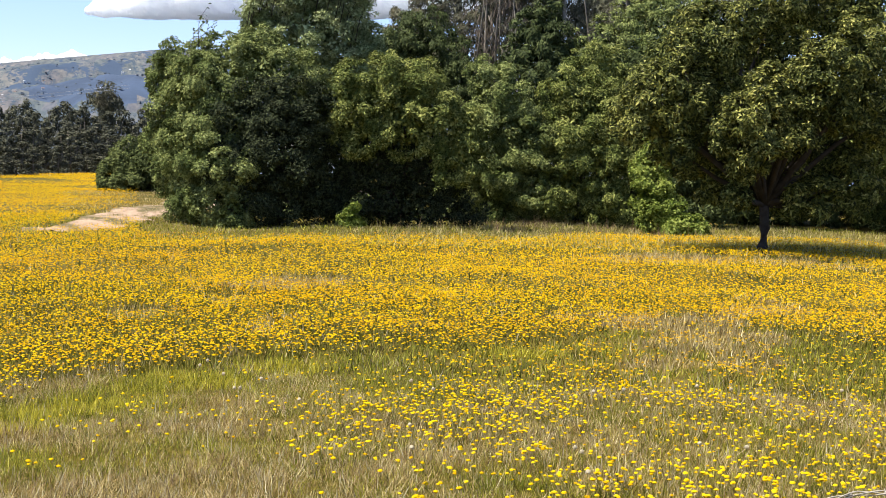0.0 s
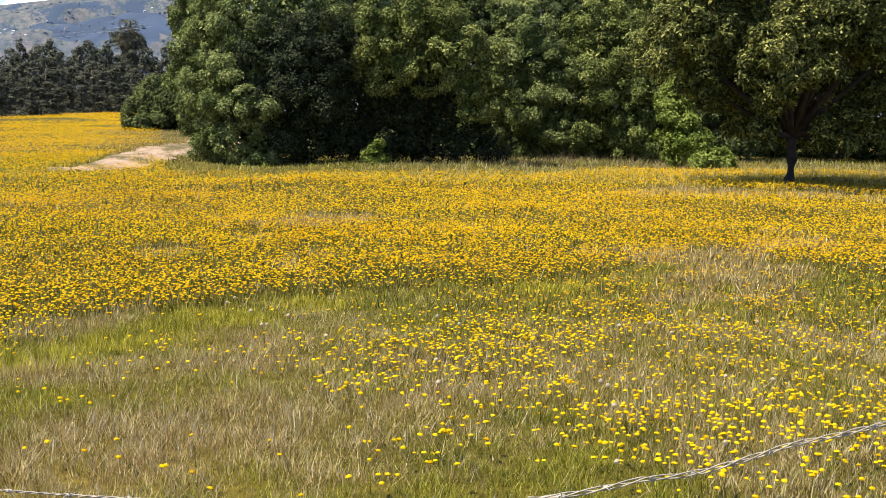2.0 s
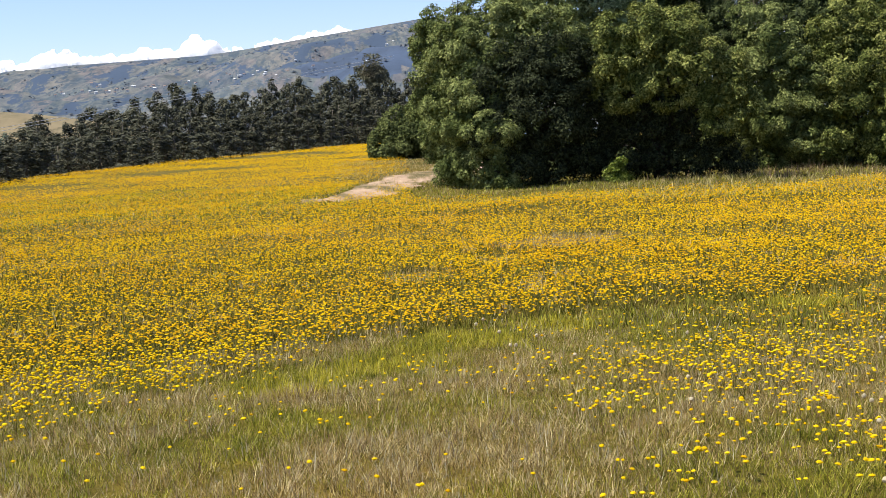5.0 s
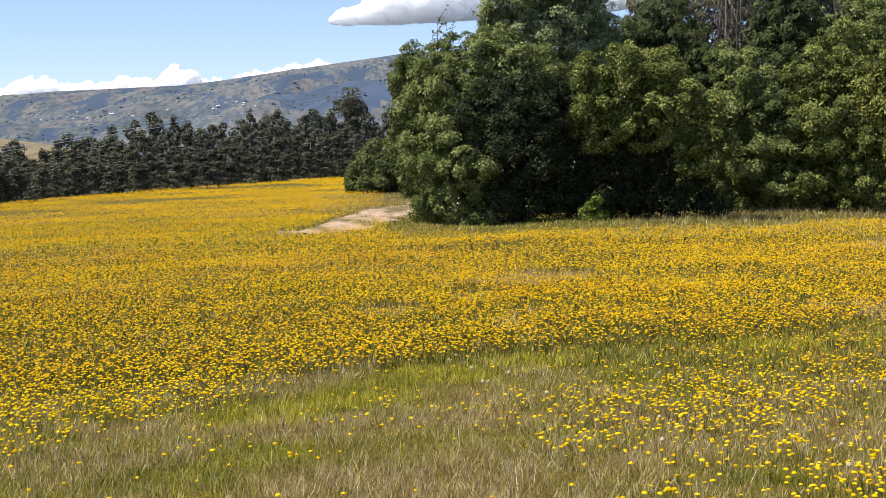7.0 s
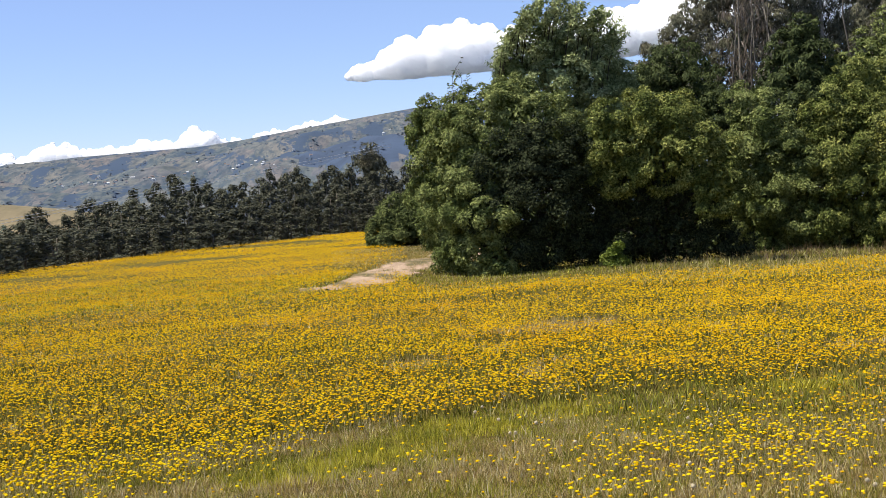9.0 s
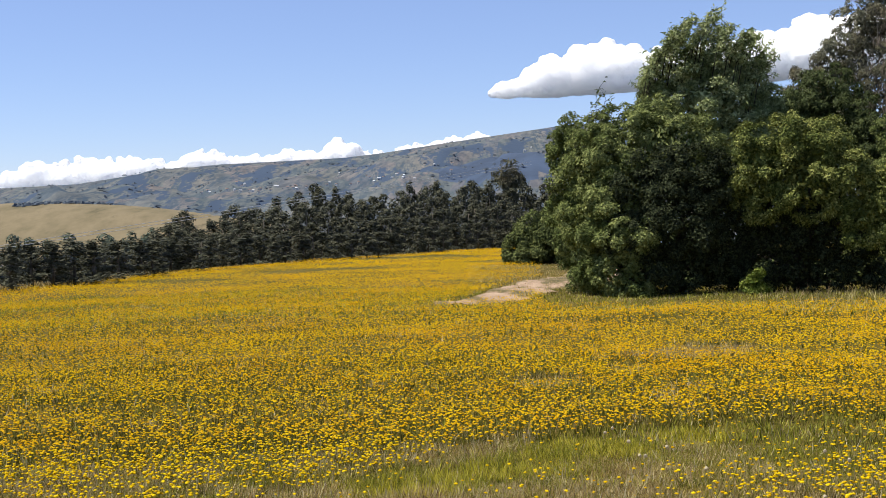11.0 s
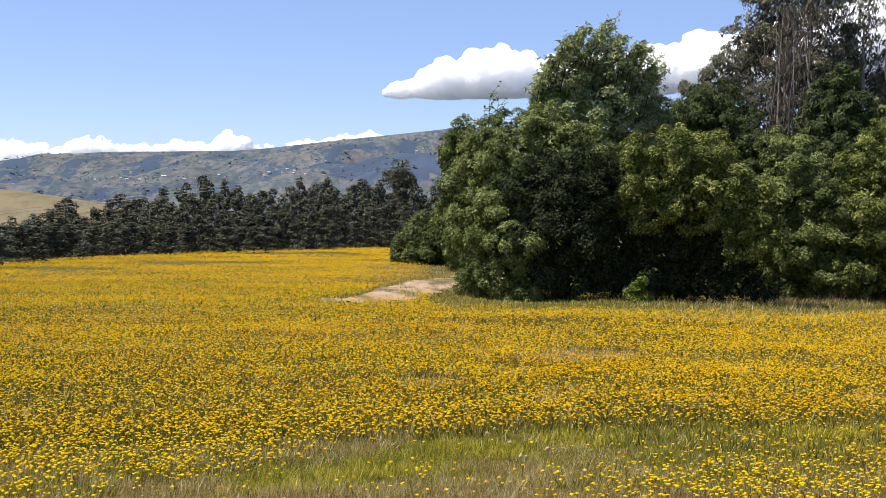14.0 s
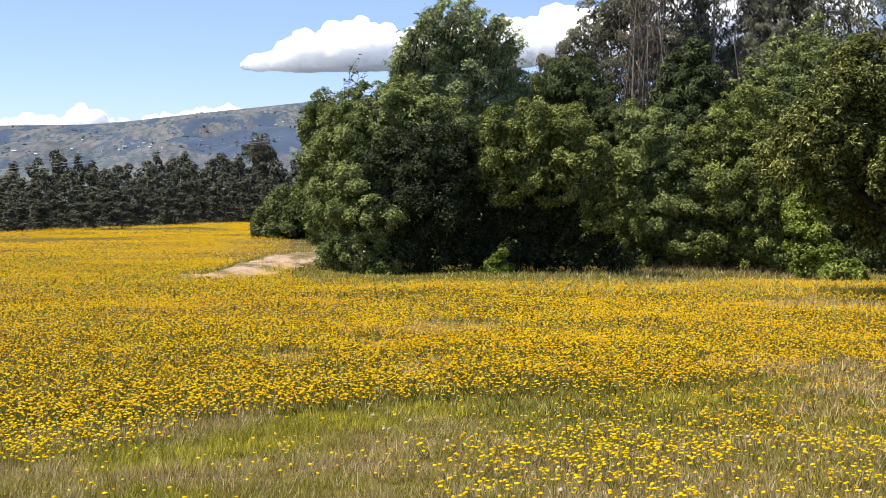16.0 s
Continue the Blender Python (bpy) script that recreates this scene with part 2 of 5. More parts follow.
M_STALK = thin("pale_stalk", [(0, (0.4, 0.33, 0.2)), (0.5, (0.58, 0.5, 0.32)), (1, (0.75, 0.68, 0.48))], 0.2)
M_REED = thin("brown_reed", [(0, (0.13, 0.08, 0.045)), (0.5, (0.26, 0.17, 0.1)), (1, (0.42, 0.3, 0.18))], 0.2)


# ---- mesh helpers ----
def mesh_np(name, V, F, mats, smooth=False, slots=None):
    """A mesh from arrays: V (n, 3), F (m, 3 or 4)."""
    V, F = np.asarray(V, np.float32), np.asarray(F, np.int32)
    me = bpy.data.meshes.new(name)
    me.vertices.add(len(V))
    me.vertices.foreach_set("co", V.ravel())
    me.loops.add(F.size)
    me.loops.foreach_set("vertex_index", F.ravel())
    me.polygons.add(len(F))
    me.polygons.foreach_set("loop_start", np.arange(0, F.size, F.shape[1], dtype=np.int32))
    for m in mats if isinstance(mats, (list, tuple)) else [mats]:
        me.materials.append(m)
    if slots is not None:
        me.polygons.foreach_set("material_index", np.asarray(slots, np.int32))
    me.polygons.foreach_set("use_smooth", np.full(len(F), smooth))
    me.update(calc_edges=True)
    me.validate()
    return me


def put(name, V, F, mat, parent=None, smooth=False, label=""):
    ob = new(name, mesh_np(name, V, F, mat, smooth))
    if parent:
        ob.parent = parent
    return tagged(ob, label)


def part(name, bm, mat, parent, label="", smooth=False):
    me = bpy.data.meshes.new(name)
    bm.to_mesh(me)
    bm.free()
    me.materials.append(mat)
    if smooth:
        me.polygons.foreach_set("use_smooth", [True] * len(me.polygons))
    ob = new(name, me)
    ob.parent = parent
    return tagged(ob, label)


def tube(points, radii, sides=7):
    """Arrays of a tapered tube through points, closed at both ends."""
    P = [Vector(p) for p in points]
    V, F = [], []
    for i, p in enumerate(P):
        d = (P[min(i + 1, len(P) - 1)] - P[max(i - 1, 0)]).normalized()
        q = d.to_track_quat("Z", "Y")
        for k in range(sides):
            a = 2 * math.pi * k / sides
            V.append(p + q @ Vector((math.cos(a), math.sin(a), 0)) * radii[i])
    for i in range(len(P) - 1):
        for k in range(sides):
            a, b = i * sides + k, i * sides + (k + 1) % sides
            F.append((a, b, b + sides, a + sides))
    V += [P[0], P[-1]]
    n = len(V)
    for k in range(sides):
        F.append((n - 2, (k + 1) % sides, k, n - 2))
        e = (len(P) - 1) * sides
        F.append((n - 1, e + k, e + (k + 1) % sides, n - 1))
    return np.array([tuple(v) for v in V]), [f if f[0] != f[3] else f[:3] + (f[2],) for f in F]


def tubes_mesh(name, runs, mat, sides=7):
    bm = bmesh.new()
    for pts, radii in runs:
        V, F = tube(pts, radii, sides)
        vs = [bm.verts.new(v) for v in V]
        for f in F:
            f = tuple(dict.fromkeys(f))
            bm.faces.new([vs[i] for i in f])
    me = bpy.data.meshes.new(name)
    bm.to_mesh(me)
    bm.free()
    me.materials.append(mat)
    me.polygons.foreach_set("use_smooth", [True] * len(me.polygons))
    return me


def unit(n, rng):
    v = rng.normal(size=(n, 3))
    return v / np.linalg.norm(v, axis=1, keepdims=True)


def leaf_quads(P, N, rng, length, width, droop=0.25, loose=0.8, corners=4):
    """Leaf blades at P, facing about N: folded ones of four corners, or plain ones of three."""
    n = len(P)
    nor = N + unit(n, rng) * loose
    nor /= np.linalg.norm(nor, axis=1, keepdims=True)
    axis = np.cross(nor, unit(n, rng))
    axis /= np.linalg.norm(axis, axis=1, keepdims=True)
    axis[:, 2] -= droop
    axis /= np.linalg.norm(axis, axis=1, keepdims=True)
    side = np.cross(axis, nor)
    side /= np.linalg.norm(side, axis=1, keepdims=True) + 1e-9
    up = np.cross(side, axis)
    s = rng.uniform(0.65, 1.35, (n, 1))
    L, W = length * s, width * s
    mid = P + axis * L * 0.45
    if corners == 3:
        return np.stack([P - side * W * 0.4, P + side * W * 0.5, P + axis * L - up * L * 0.08], 1).reshape(-1, 3)
    V = np.stack([P, mid + side * W * 0.5 + up * W * 0.18, P + axis * L - up * L * 0.08, mid - side * W * 0.5 + up * W * 0.18], 1)
    return V.reshape(-1, 3)


def leaves_of(V, corners=4):
    return np.arange(len(V), dtype=np.int32).reshape(-1, corners)


def crown(lobes, rng, leaf=(0.066, 0.035), per_m2=170, puff=0.2, droop=0.1, fill=0.14, squash=0.85, gap=0.0, loose=0.65, corners=4):
    """Leaves of a crown. lobes: rows of x, y, z, radius, vertical radius. Each lobe is broken into puffs, whose skins carry the leaves;
    sparse big leaves fill the inside. The side away from the field is thinner."""
    L = np.array(lobes, float)
    out = []
    for i, (x, y, z, r, rz) in enumerate(L):
        c, rad = np.array((x, y, z)), np.array((r, r, rz))
        npuff = int(26 * max(r, 0.5) ** 1.2 / (puff / 0.34) ** 1.7) + 8
        D = unit(npuff, rng)
        C = c + D * rad * rng.uniform(0.62, 1.06, (npuff, 1))
        R = puff * rng.uniform(0.5, 1.5, npuff) * min(1.0, 0.55 + r * 0.4)
        if gap:
            keep = rng.random(npuff) > gap
            C, R, D = C[keep], R[keep], D[keep]
        for p, q, d in zip(C, R, D):
            inside = (((p - L[:, :3]) / L[:, [3, 3, 4]]) ** 2).sum(1)
            inside[i] = 9
            if inside.min() < 0.35:
                continue
            toward = -(p[0] * d[0] + p[1] * d[1]) / math.hypot(p[0], p[1])
            dens = per_m2 * (1.0 if toward > -0.3 else 0.3)
            n = int(4 * math.pi * q * q * dens * 0.75) + 3
            S = unit(n, rng)
            S[:, 2] = np.where(rng.random(n) < 0.55, np.abs(S[:, 2]), S[:, 2])
            flip = (S @ d) < -0.3
            S[flip] *= -1
            N = S * 0.75 + d * 0.35
            N[:, 2] += 0.55
            out.append(leaf_quads(p + S * q * np.array((1, 1, squash)) * rng.uniform(0.6, 1.12, (n, 1)), N, rng, leaf[0], leaf[1], droop, loose, corners))
        n = int(4 * math.pi * r * rz * per_m2 * fill * 1.3)
        S = unit(n, rng)
        out.append(leaf_quads(c + S * rad * rng.uniform(0.35, 0.7, (n, 1)), S, rng, leaf[0] * 1.6, leaf[1] * 1.9, droop, 0.8, corners))
    return np.concatenate(out)


def limbs(base, lobes, rng, thick, fork=0.35, sway=0.12):
    """Trunk and one bent limb to the middle of each lobe: runs for tubes_mesh."""
    base = Vector(base)
    mean = Vector(np.array(lobes)[:, :3].mean(0))
    top = base.lerp(mean, fork)
    top.x, top.y = base.x + (mean.x - base.x) * fork * 0.5, base.y + (mean.y - base.y) * fork * 0.5
    mid = base.lerp(top, 0.5) + Vector((rng.uniform(-sway, sway), rng.uniform(-sway, sway), 0))
    runs = [([base - Vector((0, 0, 0.15)), base + Vector((0, 0, 0.12)), mid, top], [thick * 0.62, thick * 0.5, thick * 0.43, thick * 0.38])]
    for x, y, z, r, rz in lobes:
        end = Vector((x, y, z))
        knee = top.lerp(end, 0.5) + Vector(unit(1, rng)[0]) * 0.15 * (end - top).length
        runs.append(([top, knee, top.lerp(end, 0.92)], [thick * 0.3, thick * 0.18, thick * 0.07]))
    return runs


def tree(name, base, lobes, leafmat, bark, thick, seed, label, category="tree", group="", **how):
    rng = np.random.default_rng(seed)
    top = tagged(new(name), label, category, group)
    top.location = base
    B = Vector(base)
    loc = [(x - B.x, y - B.y, z - B.z, r, rz) for x, y, z, r, rz in lobes]
    trunk = new("trunk", tubes_mesh("trunk", limbs((0, 0, 0), loc, rng, thick), bark))
    trunk.parent = top
    V = crown(lobes, rng, **how) - np.array(B)
    put("crown", V, leaves_of(V, how.get("corners", 4)), leafmat, top)
    return top


def survey(rows, flat=1.0):
    """Lobes from rows of bearing, rise, distance, radius."""
    return [(*spot(b, e, d), r, r * flat) for b, e, d, r in rows]


# ---- ground ----
CREST = ((-40, 26), (-18.5, 42), (-17, 48), (-12.6, 59), (-8, 72), (-3.2, 89), (-0.8, 102), (4, 108), (60, 116))
RIDGE = ((-60, 0.4), (-30, 0.35), (-18.9, 0.74), (-15.5, 1.24), (-12.9, 1.48), (-10.5, 1.56), (-7.4, 1.66), (-5.6, 1.85), (-3.6, 2.12), (-0.6, 2.5), (2.2, 2.84), (6, 3.0), (12, 2.6), (40, 2.0), (60, 1.2))
FBM = np.random.default_rng(5)
WAVES = [(FBM.uniform(0, 6.28), FBM.uniform(0, 6.28)) for _ in range(60)]


def lumps(x, y, size, octaves=5, gain=0.5, seed=0):
    """Smooth noise, about -1 to 1, of that size in metres."""
    out, amp, k = 0.0, 1.0, 2 * math.pi / size
    for o in range(octaves):
        for j in range(3):
            a, p = WAVES[(o * 3 + j + seed * 7) % 60]
            out = out + amp / 3 * np.sin(k * (x * math.cos(a) + y * math.sin(a)) + p + 1.3 * np.sin(k * 0.7 * (y * math.cos(a) - x * math.sin(a)) + 2 * p))
        amp, k = amp * gain, k * 2.03
    return out


def smooth(v, lo, hi):
    u = np.clip((v - lo) / (hi - lo), 0, 1)
    return u * u * (3 - 2 * u)


def land(x, y):
    """Height of the ground."""
    x, y = np.asarray(x, float), np.asarray(y, float)
    d = np.hypot(x, y)
    a = np.degrees(np.arctan2(x, y))
    z = -0.03 * np.maximum(d - 6, 0) + 0.05 * lumps(x, y, 7, 3, 0.5, 1) * smooth(d, 3, 8)
    cr = np.interp(a, *zip(*CREST))
    e = np.maximum(d - cr, 0)
    fall = -0.06 * e * smooth(e, 0, 40) - 0.045 * np.maximum(e - 150, 0) * smooth(e, 150, 400)
    z = z + np.maximum(fall, -60)
    z = np.maximum(z, -85 + 8 * lumps(x, y, 400, 3, 0.5, 2) * smooth(d, 300, 700))
    # tan hill across the valley
    hx, hy = spot(-22.0, 0, 640)[:2]
    z = z + 75 * np.exp(-(((x - hx) / 240) ** 2 + ((y - hy) / 170) ** 2))
    ridge_z = 3900 * np.tan(np.radians(np.interp(a, *zip(*RIDGE)))) + 1.7
    up = np.clip((d - 1150) / 2750, 0, 1)
    rise = up ** 1.15
    m = z * (1 - rise) + ridge_z * rise + lumps(x, y, 800, 6, 0.6, 3) * 34 * np.sin(np.pi * np.clip(up, 0, 1)) ** 0.7 * (up > 0)
    m = np.where(d > 3900, ridge_z - (d - 3900) * 0.12, m)
    return np.where(d > 1150, m, z)


def ground_at(x, y):
    return float(land(x, y))


angles = np.radians(np.concatenate([np.arange(-180, -30, 5), np.arange(-30, 45, 0.4), np.arange(45, 180, 5)]))
radii = np.concatenate([np.arange(0.4, 6, 0.7), np.geomspace(6, 23.5, 42), np.arange(24, 48, 0.5), np.geomspace(48.5, 120, 26), np.geomspace(125, 4600, 110)])
gx, gy = np.outer(radii, np.sin(angles)), np.outer(radii, np.cos(angles))
V = np.stack([gx, gy, land(gx, gy)], -1).reshape(-1, 3)
V = np.vstack([V, [[0, 0, 0]]])
hub = len(V) - 1
na, nr = len(angles), len(radii)
I = np.arange(nr * na).reshape(nr, na)
J = np.roll(I, -1, 1)
F = np.stack([I[:-1], I[1:], J[1:], J[:-1]], -1).reshape(-1, 4)
cd = np.repeat((radii[:-1] + radii[1:]) / 2, na)
ca = np.tile(np.degrees(angles), nr - 1)
px, py = cd * np.sin(np.radians(ca)), cd * np.cos(np.radians(ca))


def dirt_track(x, y):
    """How much a place belongs to the bare track at the corner of the thicket, 0 to 1."""
    d, a = np.hypot(x, y), np.degrees(np.arctan2(x, y))
    mid = np.interp(a, (-2.6, -1.5, -0.5, 0.5, 1.3, 2.3, 3.5, 5), (26.8, 28.3, 31.3, 33.2, 35.5, 38.2, 41, 44))
    half = np.interp(a, (-2.6, -1.5, -0.5, 0.5, 1.3, 2.3, 3.5, 5), (0.5, 1.5, 4.0, 4.7, 4.2, 5.2, 4.5, 4.0))
    edge = np.abs(d - mid) / half + 0.28 * lumps(x, y, 3.2, 4, 0.6, 4)
    return smooth(1.25 - edge, 0, 0.55) * (a > -3.6) * (a < 6)


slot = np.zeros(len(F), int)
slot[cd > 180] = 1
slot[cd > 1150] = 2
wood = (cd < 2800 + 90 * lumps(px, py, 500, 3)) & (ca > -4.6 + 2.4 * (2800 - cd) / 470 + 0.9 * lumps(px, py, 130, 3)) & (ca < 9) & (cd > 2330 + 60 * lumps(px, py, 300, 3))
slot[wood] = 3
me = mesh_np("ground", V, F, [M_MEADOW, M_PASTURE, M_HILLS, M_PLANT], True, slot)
bm = bmesh.new()
bm.from_mesh(me)
bm.verts.ensure_lookup_table()
for k in range(na):
    bm.faces.new((bm.verts[int(J[0][k])], bm.verts[int(I[0][k])], bm.verts[hub]))
bm.to_mesh(me)
bm.free()
ground = new("ground", me)
tagged(ground, "gently falling flower meadow with valley and hills beyond", "ground", kind="structure")

# bare track
ta, td = np.meshgrid(np.radians(np.arange(-4, 6.05, 0.12)), np.arange(23.5, 48, 0.22), indexing="ij")
tx, ty = np.sin(ta) * td, np.cos(ta) * td
tz = land(tx, ty) - 0.03 + 0.06 * smooth(dirt_track(tx, ty), 0.05, 0.8)
on = dirt_track(tx, ty) > 0.05
keep = on[:-1, :-1] & on[1:, :-1] & on[1:, 1:] & on[:-1, 1:]
I = np.arange(ta.size).reshape(ta.shape)
F = np.stack([I[:-1, :-1], I[1:, :-1], I[1:, 1:], I[:-1, 1:]], -1)[keep]
used = np.unique(F)
remap = np.full(ta.size, -1)
remap[used] = np.arange(len(used))
track = new("dirt_track", mesh_np("dirt_track", np.stack([tx, ty, tz], -1).reshape(-1, 3)[used], remap[F], M_DIRT, True))
tagged(track, "bare pale dirt track beside the thicket", "track", kind="structure")


def foot(bearing, d):
    p = spot(bearing, 0, d)
    return (p.x, p.y, ground_at(p.x, p.y))


# ---- thicket ----
THICKET = (
    # name, label, foot (bearing, distance), leaf, bark, trunk width, seed, flatness, how, lobes
    ("broad_tree", "broad mid-green tree with crown down to the grass", (5.2, 35.2), M_LEAF_MID, M_BARK, 0.4, 11, 1.0, dict(per_m2=600, gap=0.1),
     ((2.55, -2.3, 36.4, 0.55), (2.35, -1.2, 36.8, 0.55), (3.2, -3.2, 35.6, 0.42), (3.6, -2.3, 35, 0.65), (2.4, 1.5, 37, 0.45), (2.1, 2.0, 37, 0.28), (2.9, 2.4, 36.6, 0.5), (5.0, -2.2, 33.6, 0.7), (5.3, -3.5, 33.4, 0.45), (2.8, -1.3, 35.6, 0.66), (2.7, 0.2, 36, 0.62), (3.3, 1.3, 36, 0.68), (3.5, -3.0, 34.6, 0.4), (4.4, -3.1, 33.9, 0.5), (4.0, -1.4, 34.4, 1.0), (3.9, 1.0, 35, 1.0), (4.5, -0.4, 34.3, 0.75),
      (5.2, 2.2, 35.2, 0.95), (5.0, 1.0, 34.9, 0.9), (6.6, 1.9, 34.8, 0.9), (7.8, 1.7, 35, 0.85), (3.9, 2.4, 36, 0.5), (6.1, 2.9, 35.6, 0.7), (8.8, 1.0, 35.6, 0.7))),
    # dark-leaved bush; its outer lobes stand in for the broad tree's shaded front
    ("dark_bush", "dull dark-leaved bush across the shaded front of the broad tree", (7.4, 35.0), M_LEAF_SHADE, M_BARK, 0.2, 30, 1.0, dict(per_m2=300),
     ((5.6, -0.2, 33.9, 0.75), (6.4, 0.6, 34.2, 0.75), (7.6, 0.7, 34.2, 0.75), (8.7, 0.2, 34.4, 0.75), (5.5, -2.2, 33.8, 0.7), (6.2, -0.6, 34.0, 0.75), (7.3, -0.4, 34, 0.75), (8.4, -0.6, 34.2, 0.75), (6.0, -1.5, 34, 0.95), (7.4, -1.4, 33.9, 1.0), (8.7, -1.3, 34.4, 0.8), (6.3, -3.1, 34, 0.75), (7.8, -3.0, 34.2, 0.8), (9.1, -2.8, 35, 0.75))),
    ("wispy_tree", "tall blue-green tree with wispy windblown top", (8.8, 38.5), M_LEAF_BLUE, M_BARK, 0.35, 12, 1.0, dict(per_m2=330, leaf=(0.1, 0.042), droop=-0.2, gap=0.12, puff=0.22, fill=0.2),
     ((6.8, 4.1, 38, 0.66), (6.4, 3.0, 37.8, 0.68), (7.8, 4.8, 38, 0.75), (9.0, 4.9, 38, 0.75), (8.6, 3.4, 37.6, 1.2), (10.2, 4.4, 38, 0.7), (10.8, 3.6, 38, 0.65), (10.5, 2.5, 38, 0.85), (9.6, 4.6, 38, 0.6), (9.5, 2.0, 38, 1.0))),
    ("bush_tree", "rounded lime-green bushy tree with dark hollow beneath", (12.3, 35.0), M_LEAF_LIME, M_BARK, 0.3, 13, 1.0, dict(per_m2=580, gap=0.1),
     ((10.5, 1.1, 33.7, 0.75), (12.0, 1.7, 34, 0.85), (13.3, 1.3, 33.8, 0.8), (11.0, 0.1, 33.9, 0.9), (12.8, 0.1, 33.7, 0.95), (14.4, -0.1, 33.6, 0.85), (14.9, -1.3, 33.6, 0.8), (10.1, -0.6, 35.2, 0.6), (10.5, -3.7, 33.6, 0.35))),
    # near-black leaves painted as the shade of the hollow under the lime tree
    ("dark_bush", "bush darkened as the shaded hollow beneath the lime-green tree", (12.4, 35.0), M_LEAF_SHADE, M_BARK, 0.15, 37, 1.0, dict(per_m2=260),
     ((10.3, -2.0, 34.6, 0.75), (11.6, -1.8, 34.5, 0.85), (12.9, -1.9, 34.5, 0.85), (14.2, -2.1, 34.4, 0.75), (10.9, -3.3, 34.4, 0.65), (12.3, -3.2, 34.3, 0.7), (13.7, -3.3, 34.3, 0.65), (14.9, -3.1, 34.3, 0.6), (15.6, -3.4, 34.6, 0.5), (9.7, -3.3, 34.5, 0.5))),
    ("thicket_tree", "mid-green bushy tree in the thicket edge", (17.2, 35.0), M_LEAF_MID, M_BARK, 0.3, 14, 1.0, dict(per_m2=540, gap=0.1),
     ((16.6, 1.9, 34.2, 0.65), (17.2, 0.6, 34, 0.95), (16.2, -0.6, 33.9, 0.9), (18.0, -0.9, 33.8, 0.95), (16.8, -2.2, 33.5, 0.95), (15.6, -2.6, 33.9, 0.75), (18.3, -2.6, 33.5, 0.9), (17.2, -3.6, 33.3, 0.5))),
    ("thicket_tree", "mid-green bushy tree in the thicket edge", (20.6, 35.4), M_LEAF_LIME, M_BARK, 0.3, 15, 1.0, dict(per_m2=530, gap=0.1),
     ((20.0, 1.3, 34.6, 0.85), (21.3, 2.4, 35.2, 0.9), (19.9, -0.5, 34, 0.95), (21.5, 0.5, 34.4, 1.0), (20.8, -2.1, 33.8, 1.0), (19.6, -2.9, 33.5, 0.7), (22.2, -1.4, 34, 0.9), (22.0, -3.2, 33.6, 0.7))),
    ("dark_conifer", "dark green narrow tree rising above the thicket", (18.9, 39.5), M_LEAF_DARK, M_BARK, 0.3, 16, 1.15, dict(corners=3, per_m2=210, leaf=(0.15, 0.05), droop=0.5),
     ((18.9, 4.9, 40, 0.5), (18.6, 4.0, 40, 0.75), (19.2, 3.0, 39.8, 0.9), (18.5, 2.0, 39.6, 1.0), (19.6, 1.4, 39.5, 1.0), (17.7, 3.1, 40, 0.6), (18.8, 0.2, 39.4, 1.0))),
    ("thicket_tree", "dark green bushy tree behind the lone tree", (25.0, 36.0), M_LEAF_DARK, M_BARK, 0.3, 17, 1.0, dict(corners=3, per_m2=130, leaf=(0.1, 0.055)),
     ((23.6, 2.6, 36, 1.1), (25.4, 3.4, 36.5, 1.2), (23.8, 0.6, 35.4, 1.1), (25.6, 1.2, 35.6, 1.2), (24.6, -1.6, 35, 1.1), (26.6, -0.8, 35.2, 1.2), (26.3, -2.9, 34.6, 0.9), (27.4, 2.8, 36, 1.2))),
    ("thicket_tree", "dark green bushy tree behind the lone tree", (29.9, 40.2), M_LEAF_DARK, M_BARK, 0.3, 18, 1.0, dict(corners=3, per_m2=90, leaf=(0.12, 0.06)),
     ((28.6, 0.8, 36, 1.3), (30.4, 2.2, 36.5, 1.3), (28.2, -1.4, 38.4, 1.1), (30.2, -0.9, 38.4, 1.2), (29.4, 4.2, 37, 1.3), (31.5, 4.2, 37, 1.3), (29.3, -2.9, 39, 0.9), (31.4, -2.6, 39, 1.0))),
    ("thicket_tree", "dull green bushy tree at the thicket edge", (34.6, 37.5), M_LEAF_LIME, M_BARK, 0.3, 19, 1.0, dict(corners=3, per_m2=150, leaf=(0.1, 0.055)),
     ((32.8, 0.6, 36, 1.3), (34.6, 1.6, 36.5, 1.3), (33.3, -1.6, 39, 1.1), (35.3, -0.8, 35.8, 1.3), (33.4, 3.6, 37, 1.3), (35.6, 4.0, 37, 1.3), (33.2, -3.0, 39, 0.8), (35.0, -2.9, 39, 1.0), (37.2, 1.0, 37, 1.6), (37, -2, 36, 1.3))),
    ("thicket_tree", "dark green drooping tree behind the lime-green tree", (12.8, 41.5), M_LEAF_DARK, M_BARK, 0.25, 73, 1.1, dict(corners=3, per_m2=230, leaf=(0.12, 0.04), droop=0.6),
     ((11.7, 3.0, 41, 0.8), (12.7, 3.5, 41.4, 0.85), (13.7, 3.9, 41.6, 0.8), (12.2, 2.0, 40.6, 1.0), (13.4, 2.4, 41, 1.0), (14.6, 2.6, 41.2, 0.9), (14.4, 1.4, 40.6, 1.0), (12.9, 0.9, 40.4, 1.0), (15.4, 1.6, 40.6, 0.8))),
    ("thicket_tree", "tall olive-green bushy tree in the depth of the thicket", (22.6, 41.0), M_LEAF_MID, M_BARK, 0.3, 74, 1.05, dict(corners=3, per_m2=190, leaf=(0.1, 0.05), gap=0.1),
